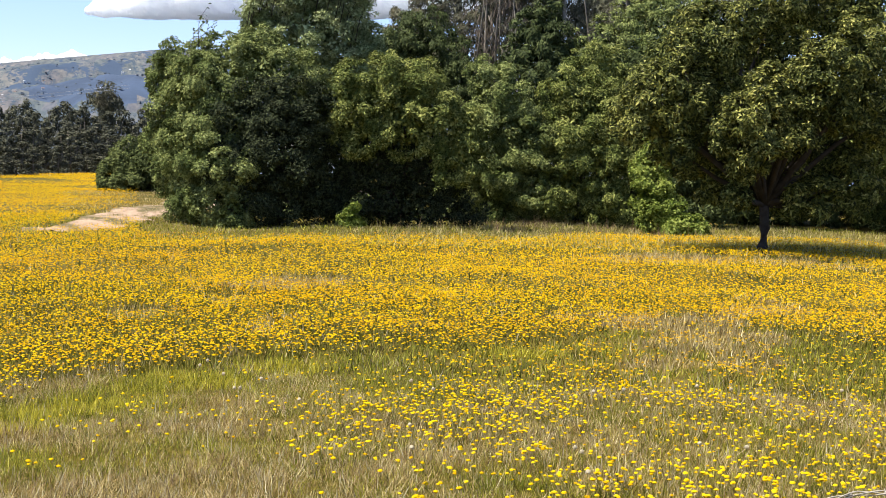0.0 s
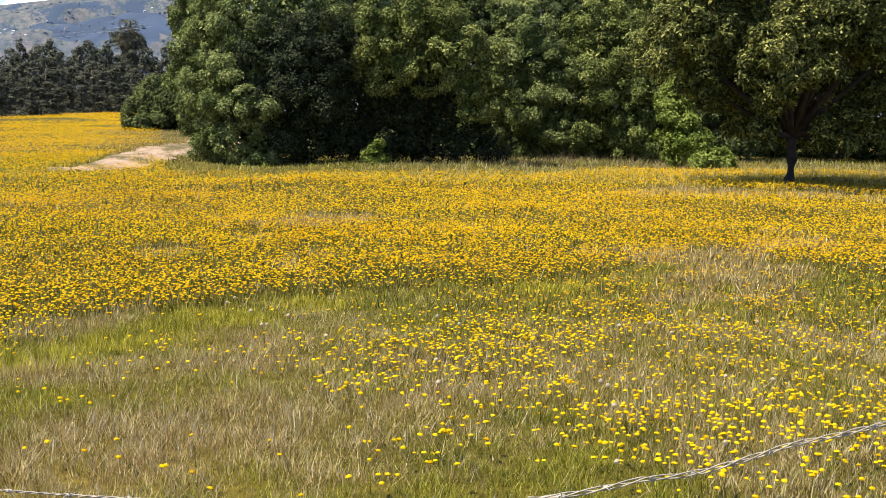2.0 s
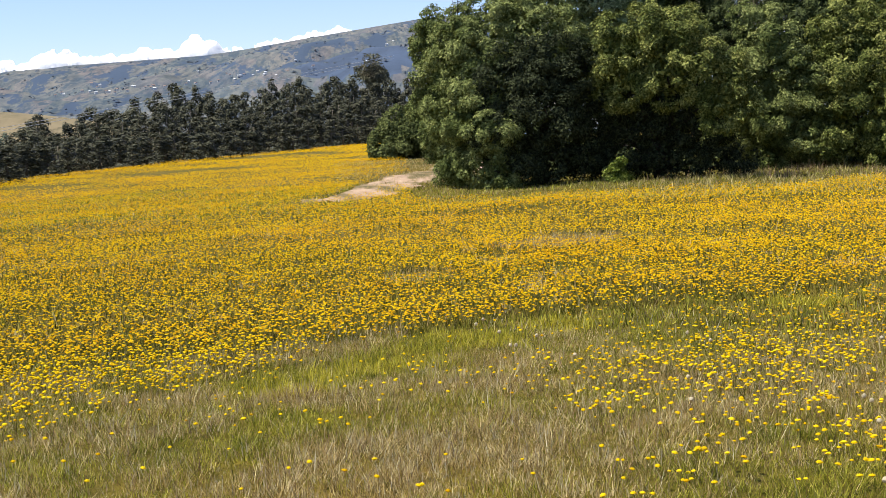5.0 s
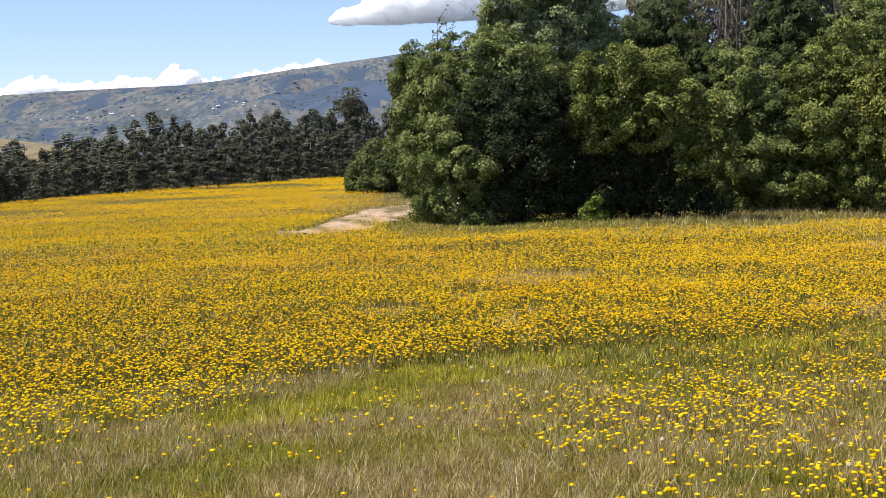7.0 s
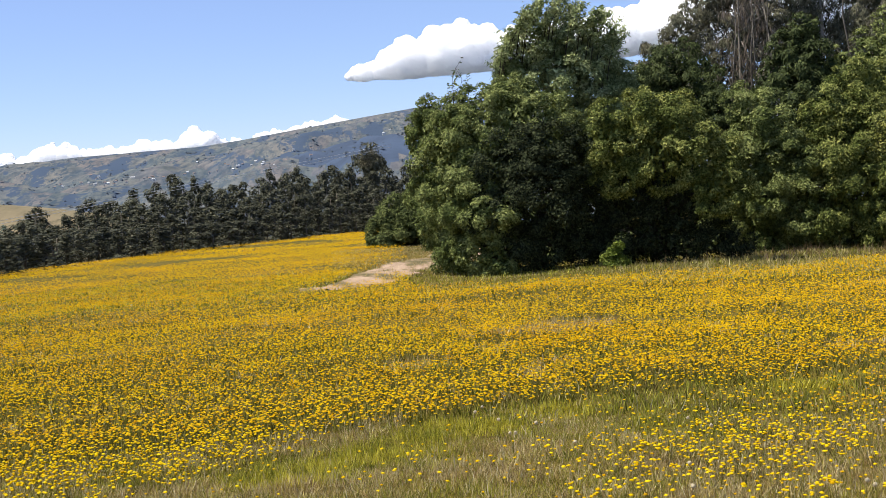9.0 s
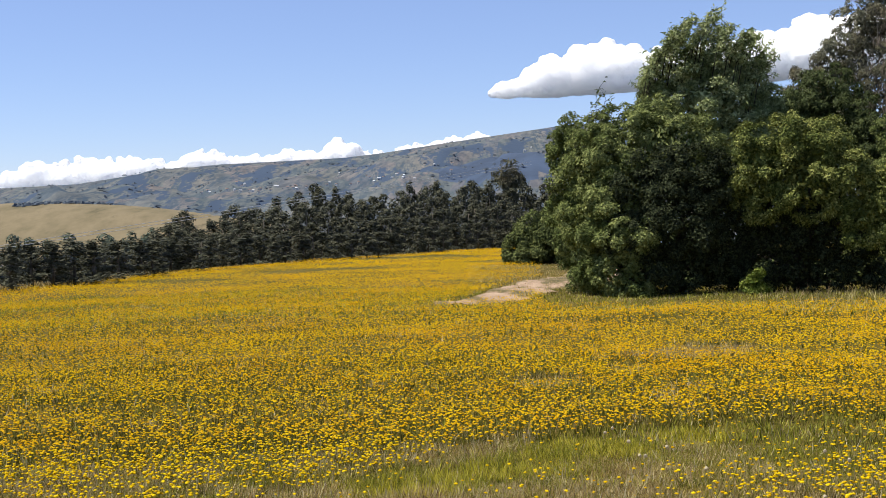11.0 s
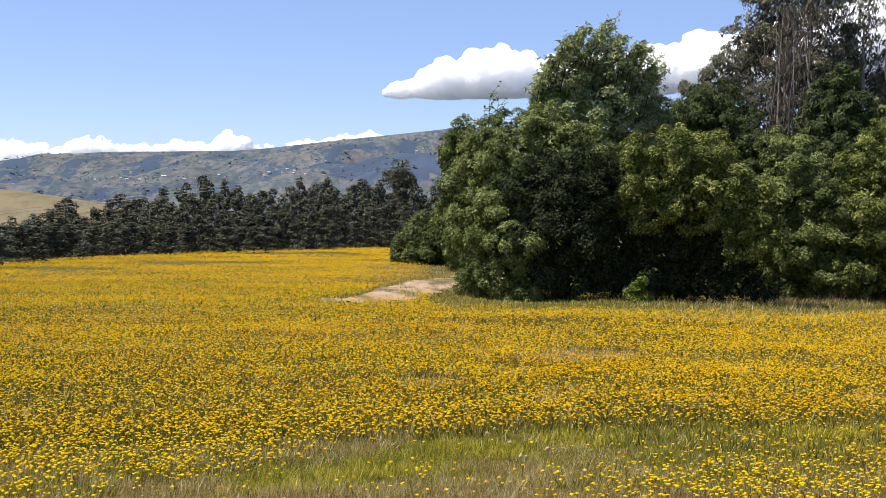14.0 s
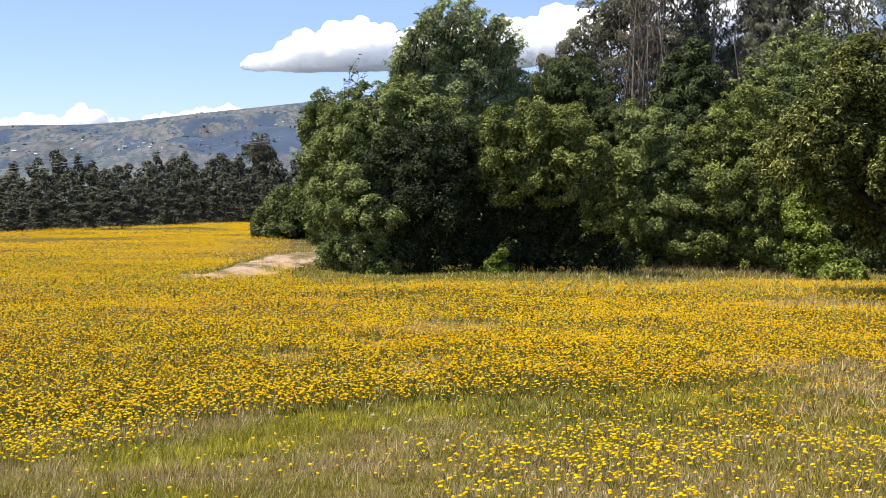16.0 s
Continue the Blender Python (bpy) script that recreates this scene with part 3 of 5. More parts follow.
     ((19.9, 2.4, 40, 0.8), (20.7, 1.4, 39.6, 1.0), (21.3, 3.3, 40, 0.95), (22.4, 2.9, 40, 1.0), (22.7, 4.5, 40.4, 0.95), (23.9, 4.9, 40.6, 1.0), (23.5, 3.6, 40, 1.0), (25.1, 4.1, 40.6, 1.0), (22.3, 1.5, 39.6, 1.0))),
    # added wall of dark leaves in place of the canopy's deep shade
    ("shade_fill", "added dark leaf fill standing in for shade beneath the canopy", (9.6, 39.2), M_LEAF_DARK, M_BARK, 0.12, 29, 1.0, dict(corners=3, per_m2=55, leaf=(0.17, 0.09)),
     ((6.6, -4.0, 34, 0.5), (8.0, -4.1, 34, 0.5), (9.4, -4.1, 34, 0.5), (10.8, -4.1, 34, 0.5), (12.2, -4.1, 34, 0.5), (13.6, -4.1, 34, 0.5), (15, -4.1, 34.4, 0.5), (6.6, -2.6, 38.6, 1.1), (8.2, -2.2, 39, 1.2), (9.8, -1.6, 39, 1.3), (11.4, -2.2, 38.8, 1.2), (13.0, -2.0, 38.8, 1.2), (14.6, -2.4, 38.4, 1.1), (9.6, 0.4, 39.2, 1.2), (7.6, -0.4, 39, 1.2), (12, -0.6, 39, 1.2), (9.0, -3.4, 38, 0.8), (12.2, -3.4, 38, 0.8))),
    # second added wall: dark leaves close the sunlit gaps behind the trees
    ("shade_fill", "added dark leaf fill standing in for shade beneath the canopy", (20, 41.5), M_LEAF_DARK, M_BARK, 0.12, 34, 1.0, dict(corners=3, per_m2=30, leaf=(0.24, 0.12), puff=0.4),
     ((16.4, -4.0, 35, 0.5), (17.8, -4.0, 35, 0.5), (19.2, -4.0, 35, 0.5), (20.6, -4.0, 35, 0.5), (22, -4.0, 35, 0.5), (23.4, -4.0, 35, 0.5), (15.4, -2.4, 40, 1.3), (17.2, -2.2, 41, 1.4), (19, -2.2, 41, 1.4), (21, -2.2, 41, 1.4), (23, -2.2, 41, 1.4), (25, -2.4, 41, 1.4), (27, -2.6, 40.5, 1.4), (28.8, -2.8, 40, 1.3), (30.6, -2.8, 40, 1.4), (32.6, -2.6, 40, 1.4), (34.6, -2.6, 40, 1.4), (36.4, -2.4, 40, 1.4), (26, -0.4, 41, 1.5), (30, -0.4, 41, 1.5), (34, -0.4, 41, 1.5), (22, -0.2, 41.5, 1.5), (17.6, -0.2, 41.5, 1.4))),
    ("shrub", "fresh lime-green shrub at the meadow edge", (24.2, 31.2), M_LEAF_FRESH, M_BARK, 0.08, 20, 1.0, dict(per_m2=320, puff=0.2, leaf=(0.08, 0.045)),
     ((23.7, -1.1, 31.2, 0.34), (23.6, -1.9, 31.1, 0.43), (23.7, -2.8, 30.9, 0.48), (24.0, -3.7, 30.7, 0.42), (24.7, -3.6, 30.6, 0.34))),
    ("shrub", "small lit sapling at the foot of the thicket", (10.5, 28.6), M_LEAF_FRESH, M_BARK, 0.03, 71, 1.0, dict(per_m2=330, puff=0.1, leaf=(0.07, 0.04), gap=0.75, loose=0.9),
     ((10.4, -4.0, 28.6, 0.09), (10.7, -3.75, 28.6, 0.07), (10.15, -4.35, 28.6, 0.12), (10.8, -4.45, 28.6, 0.12), (10.5, -4.7, 28.5, 0.14))),
    ("shrub", "fresh lime-green shrub at the meadow edge", (25.2, 30.3), M_LEAF_FRESH, M_BARK, 0.06, 72, 1.0, dict(per_m2=330, puff=0.16, leaf=(0.08, 0.045)),
     ((25.2, -4.2, 30.2, 0.26), (25.7, -4.3, 30.2, 0.24), (24.7, -4.4, 30.1, 0.22))),
    ("shrub", "dark rounded shrub at the far corner of the thicket", (0.75, 57.5), M_LEAF_LEE, M_BARK, 0.16, 21, 1.0, dict(per_m2=170, leaf=(0.13, 0.07), puff=0.33),
     ((0.4, -2.3, 57, 0.7), (1.1, -1.75, 57.5, 0.85), (1.8, -1.6, 58, 0.85), (1.2, -2.4, 57, 0.9), (2.4, -1.7, 58.5, 0.9), (0.2, -2.9, 56.6, 0.55), (0.9, -2.95, 56.4, 0.6), (1.7, -2.7, 56.6, 0.8), (2.3, -2.6, 57, 0.8))),
    ("eucalyptus", "tall grey-green eucalyptus with drooping foliage", (15.2, 46), M_LEAF_EUC, M_PALEBARK, 0.5, 22, 1.2, dict(corners=3, per_m2=190, leaf=(0.13, 0.045), droop=0.8, gap=0.1),
     ((12.3, 3.0, 44.5, 0.9), (13.0, 3.9, 45, 1.0), (14.1, 5.2, 45, 0.85), (14.9, 6.7, 45.5, 0.8), (15.9, 8.1, 46, 1.0), (14.9, 4.3, 45, 1.3), (16.2, 6.2, 46, 1.2), (17.0, 8.8, 46, 1.4), (14, 2.2, 44.5, 1.3), (16.4, 3.2, 45, 1.3), (17.6, 5.0, 46, 1.3), (15.9, 10.2, 46.5, 1.3))),
    ("eucalyptus", "tall thin eucalyptus with half-bare branches", (18.6, 47.5), M_LEAF_EUC, M_PALEBARK, 0.45, 23, 1.3, dict(corners=3, per_m2=130, leaf=(0.15, 0.036), droop=1.2, gap=0.3),
     ((18.0, 7.6, 47, 1.2), (18.5, 9.2, 47.5, 1.0), (18.6, 5.4, 47, 1.3), (18.9, 6.2, 47, 0.85), (17.6, 10.2, 47.5, 1.3), (19.5, 4.8, 47, 1.1), (19.5, 6.6, 47, 0.95), (19.7, 8.2, 47, 0.8), (20.4, 4.6, 47, 0.9))),
    ("eucalyptus", "tall thin eucalyptus with half-bare branches", (22.0, 48), M_LEAF_EUC, M_PALEBARK, 0.45, 24, 1.3, dict(corners=3, per_m2=190, leaf=(0.15, 0.042), droop=0.9, gap=0.1),
     ((22.0, 5.0, 47.5, 1.1), (22.6, 6.4, 48, 1.4), (22.3, 7.8, 48, 1.2), (23.2, 8.0, 48.5, 1.6), (22.8, 4.0, 47.5, 1.4), (20.9, 3.4, 47, 1.1), (21.5, 6.2, 47.6, 0.9), (21.6, 7.6, 47.6, 0.9), (21.1, 4.8, 47.2, 0.8))),
    ("eucalyptus", "tall grey-green eucalyptus with drooping foliage", (25.6, 48), M_LEAF_EUC, M_PALEBARK, 0.5, 25, 1.2, dict(corners=3, per_m2=70, leaf=(0.15, 0.042), droop=1.2, gap=0.12),
     ((24.6, 5.4, 48, 1.4), (26.2, 6.6, 48, 1.5), (25.0, 7.6, 48.5, 1.4), (27.4, 5.0, 48, 1.5), (25.8, 4.0, 47.5, 1.4), (27.6, 7.6, 48.5, 1.5))),
    ("eucalyptus", "tall grey-green eucalyptus with drooping foliage", (31, 48.5), M_LEAF_EUC, M_PALEBARK, 0.5, 26, 1.2, dict(corners=3, per_m2=60, leaf=(0.15, 0.036), droop=1.2, gap=0.12),
     ((29.4, 5.4, 48, 1.5), (31.2, 6.4, 48.5, 1.6), (33.0, 5.6, 48.5, 1.6), (34.8, 6.0, 49, 1.6), (36.4, 5, 49, 1.8), (30.4, 7.8, 49, 1.6), (33.8, 7.8, 49, 1.6))),
    ("dry_tree", "half-dead tree hung with brown dry twigs", (16.7, 42.5), M_LEAF_DRY, M_GREYBARK, 0.18, 27, 1.6, dict(per_m2=38, leaf=(0.22, 0.02), droop=2.2, gap=0.25),
     ((16.3, 5.2, 43, 0.7), (16.9, 6.6, 43, 0.8), (17.3, 4.2, 43, 0.6), (16.2, 3.2, 42.6, 0.6), (17.2, 8.2, 43, 0.8))),
    ("lone_tree", "yellow-green rounded tree standing alone in the meadow", (28.55, 24.9), M_LEAF_GOLD, M_BARK, 0.23, 28, 0.95, dict(per_m2=520, leaf=(0.085, 0.032), puff=0.17, fill=0.08, gap=0.2, droop=-0.1),
     ((23.0, 0.5, 24.6, 0.5), (23.5, 1.7, 24.6, 0.55), (24.4, 1.5, 24.1, 0.7), (24.6, 3.1, 24.4, 0.62), (24.1, 0.1, 24.2, 0.6), (24.7, -0.9, 24.3, 0.5), (25.6, 0.9, 24.3, 0.6), (25.9, 3.9, 24.6, 0.7), (27.4, 5.0, 25.0, 0.75), (25.8, 2.3, 24.7, 0.6),
      (27.2, 0.0, 23.8, 0.5), (28.0, 0.7, 23.6, 0.6), (28.6, 1.7, 23.8, 0.5), (28.4, -0.5, 23.7, 0.55), (29.3, 0.3, 23.9, 0.55), (27.6, -1.2, 23.9, 0.4), (27.4, -2.7, 24.2, 0.2),
      (30.2, 2.1, 24.2, 0.6), (31.2, 3.0, 24.1, 0.65), (32.3, 3.8, 24.4, 0.6), (31.6, 1.5, 24.4, 0.55), (32.4, 2.2, 24.6, 0.55), (30.8, 5.8, 25.0, 0.8), (29.0, 6.6, 25.1, 0.8), (31.8, 5.4, 25.2, 0.7),
      (27.0, 2.4, 25.7, 0.9), (29.0, 3.6, 25.9, 0.9), (30.2, 0.2, 25.6, 0.8), (31.8, 0.0, 25.8, 0.75), (26.3, -0.9, 25.6, 0.7), (28.6, 1.6, 26.2, 1.1), (31.2, -1.2, 25.8, 0.6), (29.2, -1.7, 25.6, 0.6), (27.4, -1.7, 25.6, 0.6), (29.7, -2.7, 25.2, 0.45), (30.9, -2.6, 25.3, 0.5), (32.0, -2.1, 25.5, 0.6), (28.2, -2.7, 25.4, 0.35), (26.4, -2.2, 25.6, 0.45), (33.0, 0.8, 25.4, 0.7))),
)
for name, label, (fb, fd), leafm, bark, thick, seed, flat, how, rows_ in THICKET:
    if 34 < fd < 38:
        k = 0.87 if fb < 9 else 0.885 if fb < 15 else 0.985
        fd, rows_ = fd * k, [(b, e - (0.6 if fb < 15 else 0.2) if e < -2.4 else e, d * k, r * k * 1.02) for b, e, d, r in rows_]
    grown = tree(name, foot(fb, fd), survey(rows_, flat), leafm, bark, thick, seed, label, "shrub" if name in ("shrub", "shade_fill", "dark_bush") else "tree", **how)
    if name == "broad_tree":
        broad = grown
    if name == "wispy_tree":
        wispy = grown



def shoot(owner, name, label, base, tip, leafm, seed, n, leaf, spread, bow=0.08):
    """A thin shoot of a tree with leaves along its upper half."""
    r = np.random.default_rng(seed)
    a, b = Vector(base), Vector(tip)
    mid = (b - a) * 0.5 + Vector((-bow, 0, 0))
    runs = [([(0, 0, 0), mid, b - a], [0.014, 0.01, 0.004])]
    P = []
    for k in range(7):
        o = mid.lerp(b - a, k / 6)
        e = o + Vector((r.normal(spread * 0.3, spread * 0.6), r.normal(0, spread * 0.6), r.uniform(0.05, 0.3)))
        runs.append(([o, e], [0.006, 0.003]))
        P += [np.array(o.lerp(e, u)) for u in r.uniform(0.1, 1.05, n)]
    st = new(name, tubes_mesh(name, runs, M_BARK, 5))
    st.parent = owner
    st.location = a - owner.location
    tagged(st, label)
    V = leaf_quads(np.array(P) + r.normal(0, 0.03, (len(P), 3)), np.tile((0.0, -0.3, 0.8), (len(P), 1)), r, *leaf)
    put("leaves", V, leaves_of(V), leafm, st)


for lean, tall, seed in ((0.05, 4.25, 31), (0.45, 4.0, 32), (-0.2, 3.6, 35)):
    shoot(broad, "twig", "thin upright twig with few leaves", spot(3.8, 1.8, 31.2), spot(3.75 + lean, tall, 31), M_LEAF_LIME, seed, 4, (0.11, 0.055), 0.3, 0.02)
wind = random.Random(33)
for i in range(64):
    b = wind.uniform(5.9, 11.3)
    cap = float(np.interp(b, (5.6, 6.2, 7.2, 8.6, 9.4, 10.4, 11.5), (4.6, 5.5, 6.9, 7.35, 6.7, 6.1, 5.5)))
    e = cap - 1.1 * wind.random() ** 1.5 + 0.15
    near = wind.uniform(-1.0, 0.7)
    shoot(wispy, "shoot", "feathery windblown shoot", spot(b - 0.55, e - 2.0, 37.7 + near * 0.6), spot(b + 0.25, e, 37.7 + near), M_LEAF_BLUE, 160 + i, 22, (0.13, 0.045), 0.24, 0.14)


def bare_tree(base, tip, thick, seed, label, twigs):
    """A leafless tree: a tall stem with forking side branches."""
    r = np.random.default_rng(seed)
    a, b = Vector(base), Vector(tip)
    top = tagged(new("bare_tree"), label, "tree", "leafless trees")
    top.location = a
    b = b - a
    kink = [b * t + Vector((r.normal(0, 0.12), r.normal(0, 0.12), 0)) for t in (0.25, 0.5, 0.75)]
    stem = new("trunk", tubes_mesh("trunk", [([Vector((0, 0, -0.2)), *kink, b], [thick, thick * 0.85, thick * 0.65, thick * 0.45, thick * 0.15])], M_GREYBARK, 6))
    stem.parent = top
    for k in range(twigs):
        t = r.uniform(0.45, 0.98)
        o = b * t
        length = (1.1 - t) * b.length * r.uniform(0.25, 0.5) + 0.3
        e = o + Vector((r.normal(0, 0.6), r.normal(0, 0.4), r.uniform(0.3, 1.0))).normalized() * length
        m = o.lerp(e, 0.5) + Vector((r.normal(0, 0.12), 0, -0.18)) * length
        runs = [([o, m, e], [thick * 0.3, thick * 0.2, thick * 0.07])]
        for _ in range(4):
            s = m.lerp(e, r.uniform(0, 0.9))
            runs.append(([s, s + Vector((r.normal(0, 0.3), r.normal(0, 0.3), r.normal(0.15, 0.25))) * length * 0.6], [thick * 0.12, thick * 0.04]))
        limb = new("branch", tubes_mesh("branch", runs, M_GREYBARK, 4))
        limb.parent = top


for b, d, e, thick, seed, twigs, label in (
    (15.95, 42.0, 8.2, 0.07, 91, 6, "thin pale leafless trunk among the eucalyptus"), (16.3, 42.3, 9.5, 0.09, 92, 8, "thin pale leafless trunk among the eucalyptus"),
    (16.65, 41.8, 7.6, 0.06, 93, 6, "thin pale leafless trunk among the eucalyptus"), (17.35, 42.2, 9.0, 0.07, 94, 6, "thin pale leafless trunk among the eucalyptus"),
    (20.6, 41.5, 8.6, 0.1, 95, 16, "half-dead tree with pale forking branches"), (22.4, 42.0, 8.0, 0.09, 96, 16, "half-dead tree with pale forking branches"), (24.2, 42, 7.4, 0.08, 97, 12, "half-dead tree with pale forking branches"),
):
    bare_tree(foot(b, d), spot(b + 0.1, e, d), thick * 0.55, seed, label, twigs)

# ---- far grove ----
rng = np.random.default_rng(40)


def grove_tree(seed, low, leafm, label):
    """A slim eucalyptus with clumps up its stem; a low one is leafy down to the ground."""
    r = np.random.default_rng(seed)
    top = tagged(new("grove_tree"), label, "tree", "distant eucalyptus grove")
    rows_ = []
    for k in range(13):
        h = (0.03 if low else 0.12) + (0.92 if low else 0.84) * (k / 12) ** 0.9
        spread = 1.1 * (1.2 - h) if low else 0.8 * math.sin(math.pi * min(1.0, h * 1.02)) + 0.25
        rows_.append((r.normal(0, spread), r.normal(0, spread), h * 10, r.uniform(0.6, 1.15) * (1.2 - 0.45 * h), r.uniform(0.6, 1.1)))
    runs = [([(0, 0, -0.5), (r.normal(0, 0.15), 0, 4), (0, 0, 9.4)], [0.17, 0.12, 0.03])]
    runs += [([(0, 0.05, z * 0.75), (x * 0.5, y * 0.5, z * 0.88), (x, y, z)], [0.06, 0.045, 0.02]) for x, y, z, _, _ in rows_[3:9]]
    trunk = new("trunk", tubes_mesh("trunk", runs, M_GREYBARK, 5))
    trunk.parent = top
    out = []
    for x, y, z, rr, rz in rows_:
        n = 92
        S = unit(n, r)
        S[:, 2] = np.where(r.random(n) < 0.45, np.abs(S[:, 2]), S[:, 2])
        out.append(leaf_quads(np.array((x, y, z)) + S * np.array((rr, rr, rz)) * 0.95 * r.uniform(0.6, 1.05, (n, 1)), S + (0, 0, 0.6), r, 0.36, 0.27, 0.2, 0.45, 3))
    V = np.concatenate(out)
    put("crown", V, leaves_of(V, 3), leafm, top)
    return top


TOPS = ((-24, -3.0), (-19.5, -2.75), (-18, -2.35), (-17, -1.95), (-16.3, -1.7), (-15.8, -1.45), (-15.2, -1.05), (-14.2, -0.4), (-13.5, -0.8), (-13, -0.5), (-11.5, -0.28), (-10.35, -0.3), (-8.6, 0.42), (-6.8, 0.12), (-4.2, 0.46), (-0.8, 0.69), (4, 0.4))
protos = [grove_tree(41 + i, i < 2, M_LEAF_GROVE, "young grey-green eucalyptus at the edge of a grove" if i < 2 else "slim dark grey-green eucalyptus in a distant grove") for i in range(6)]
spare = list(range(6))
for row in range(5):
    b = -24 + row * 0.23
    while b < 3.6:
        cr = float(np.interp(b, *zip(*CREST)))
        d = cr + 5 + row * 6.5 + rng.uniform(-2.5, 2.5)
        p = spot(b, 0, d)
        z0 = ground_at(p.x, p.y)
        q = spot(b, 0, cr)
        foot_rise = math.degrees(math.atan((ground_at(q.x, q.y) - STAND.z) / cr))
        full = np.interp(b, *zip(*TOPS)) - foot_rise
        rise = foot_rise + full * ((0.4, 0.62, 0.78, 0.9, 1.0)[row] * rng.uniform(0.84, 1.06)) + (0.28 if row > 2 and rng.random() < 0.12 else 0.0)
        h = STAND.z + d * math.tan(radians(rise)) - z0
        s = max(h, 1.6) / 10.2
        w = (0.4 + 0.4 * s) * rng.uniform(0.8, 1.2)
        m = pose(p.x, p.y, z0, 0, 0, rng.uniform(0, 360)) @ Matrix.Diagonal((w, w, s, 1))
        kind = int(rng.integers(2)) if row == 0 or (row == 1 and rng.random() < 0.4) else int(rng.integers(2, 6))
        if kind in spare:
            spare.remove(kind)
            protos[kind].matrix_basis = m
        else:
            copy_thing(protos[kind], Matrix.Identity(4)).matrix_basis = m
        b += 128 * w / d * rng.uniform(0.6, 1.0)

# woods on the valley floor
rounded = [grove_tree(48 + i, True, M_LEAF_VALLEY, "haze-tinted green rounded tree on the valley floor") for i in range(2)]
fresh = [0, 1]
for row in range(3):
    b = -24.0 + row * 0.2
    while b < -13.4:
        d = 150 + row * 22 + rng.uniform(-6, 6)
        p = spot(b, 0, d)
        z0 = ground_at(p.x, p.y)
        h = STAND.z + d * math.tan(radians((-2.0, -1.65, -1.35)[row] + rng.uniform(-0.14, 0.14))) - z0
        s = max(h, 3.0) / 10.2
        w = s * rng.uniform(0.8, 1.1) + 0.2
        kind = int(rng.integers(2))
        m = pose(p.x, p.y, z0, 0, 0, rng.uniform(0, 360)) @ Matrix.Diagonal((w, w, s, 1))
        if kind in fresh:
            fresh.remove(kind)
            rounded[kind].matrix_basis = m
        else:
            copy_thing(rounded[kind], Matrix.Identity(4)).matrix_basis = m
        b += 165 * w / d * rng.uniform(0.7, 1.5)

# bare pine above the grove
p = spot(-0.1, 0, 128)
z0 = ground_at(p.x, p.y)
tree("bare_pine", (p.x, p.y, z0), [(p.x + 0.1 * k, p.y, 1.7 + 128 * math.tan(radians(e)), 0.75, 0.9) for k, e in ((0, 0.95), (2, 0.6), (-3, 0.4), (1, 0.1), (-1, -0.4))],
     M_LEAF_EUC, M_BARK, 0.3, 50, "thin half-bare tree standing above the grove", per_m2=16, leaf=(0.5, 0.09), puff=0.5)

# ---- meadow ----
rng = np.random.default_rng(60)


def scatter(b0, b1, d0, d1, per_m2):
    n = int(math.radians(b1 - b0) / 2 * (d1 * d1 - d0 * d0) * per_m2)
    a = np.radians(rng.uniform(b0, b1, n))
    d = np.sqrt(rng.uniform(d0 * d0, d1 * d1, n))
    return np.sin(a) * d, np.cos(a) * d


EDGE = ((-30, 6.0), (-18, 6.5), (-13.4, 7.0), (-5.6, 8.2), (-3, 8.65), (2.9, 9.2), (9.6, 9.9), (16, 10.1), (20, 10.99), (25, 13.17), (29, 12.65), (34, 11.61), (40, 10.78))
BARE = ((8.6, 16.24, 2.2, 0.7), (24.5, 21.6, 3.2, 1.2), (1.3, 12.63, 1.6, 0.35), (5, 13.9, 1, 0.4), (30.5, 22.03, 3, 0.8), (-9, 53.04, 3.5, 3), (-14, 44.36, 3, 2), (-4, 75.22, 3, 5))
PATCH = ((15.6, 7.49, 2.8, 1.1, 278), (24.5, 5.72, 5, 0.7, 378), (31, 7.66, 5, 2, 151), (20, 8.48, 4, 1.2, 111), (33, 5.95, 4, 1, 227), (8.5, 6.85, 2.4, 0.5, 69), (0, 7.76, 3, 0.5, 16), (-8, 6.58, 4, 0.5, 33), (13, 6.49, 3, 0.35, 111), (2, 6.9, 4, 0.35, 44), (6.5, 7.3, 3, 0.4, 66), (-5, 6.4, 3, 0.3, 28), (13, 7.5, 4, 0.5, 351), (18, 7.9, 3.5, 0.4, 324), (24, 8.4, 3, 0.45, 202), (23, 5.9, 4.5, 0.3, 202))


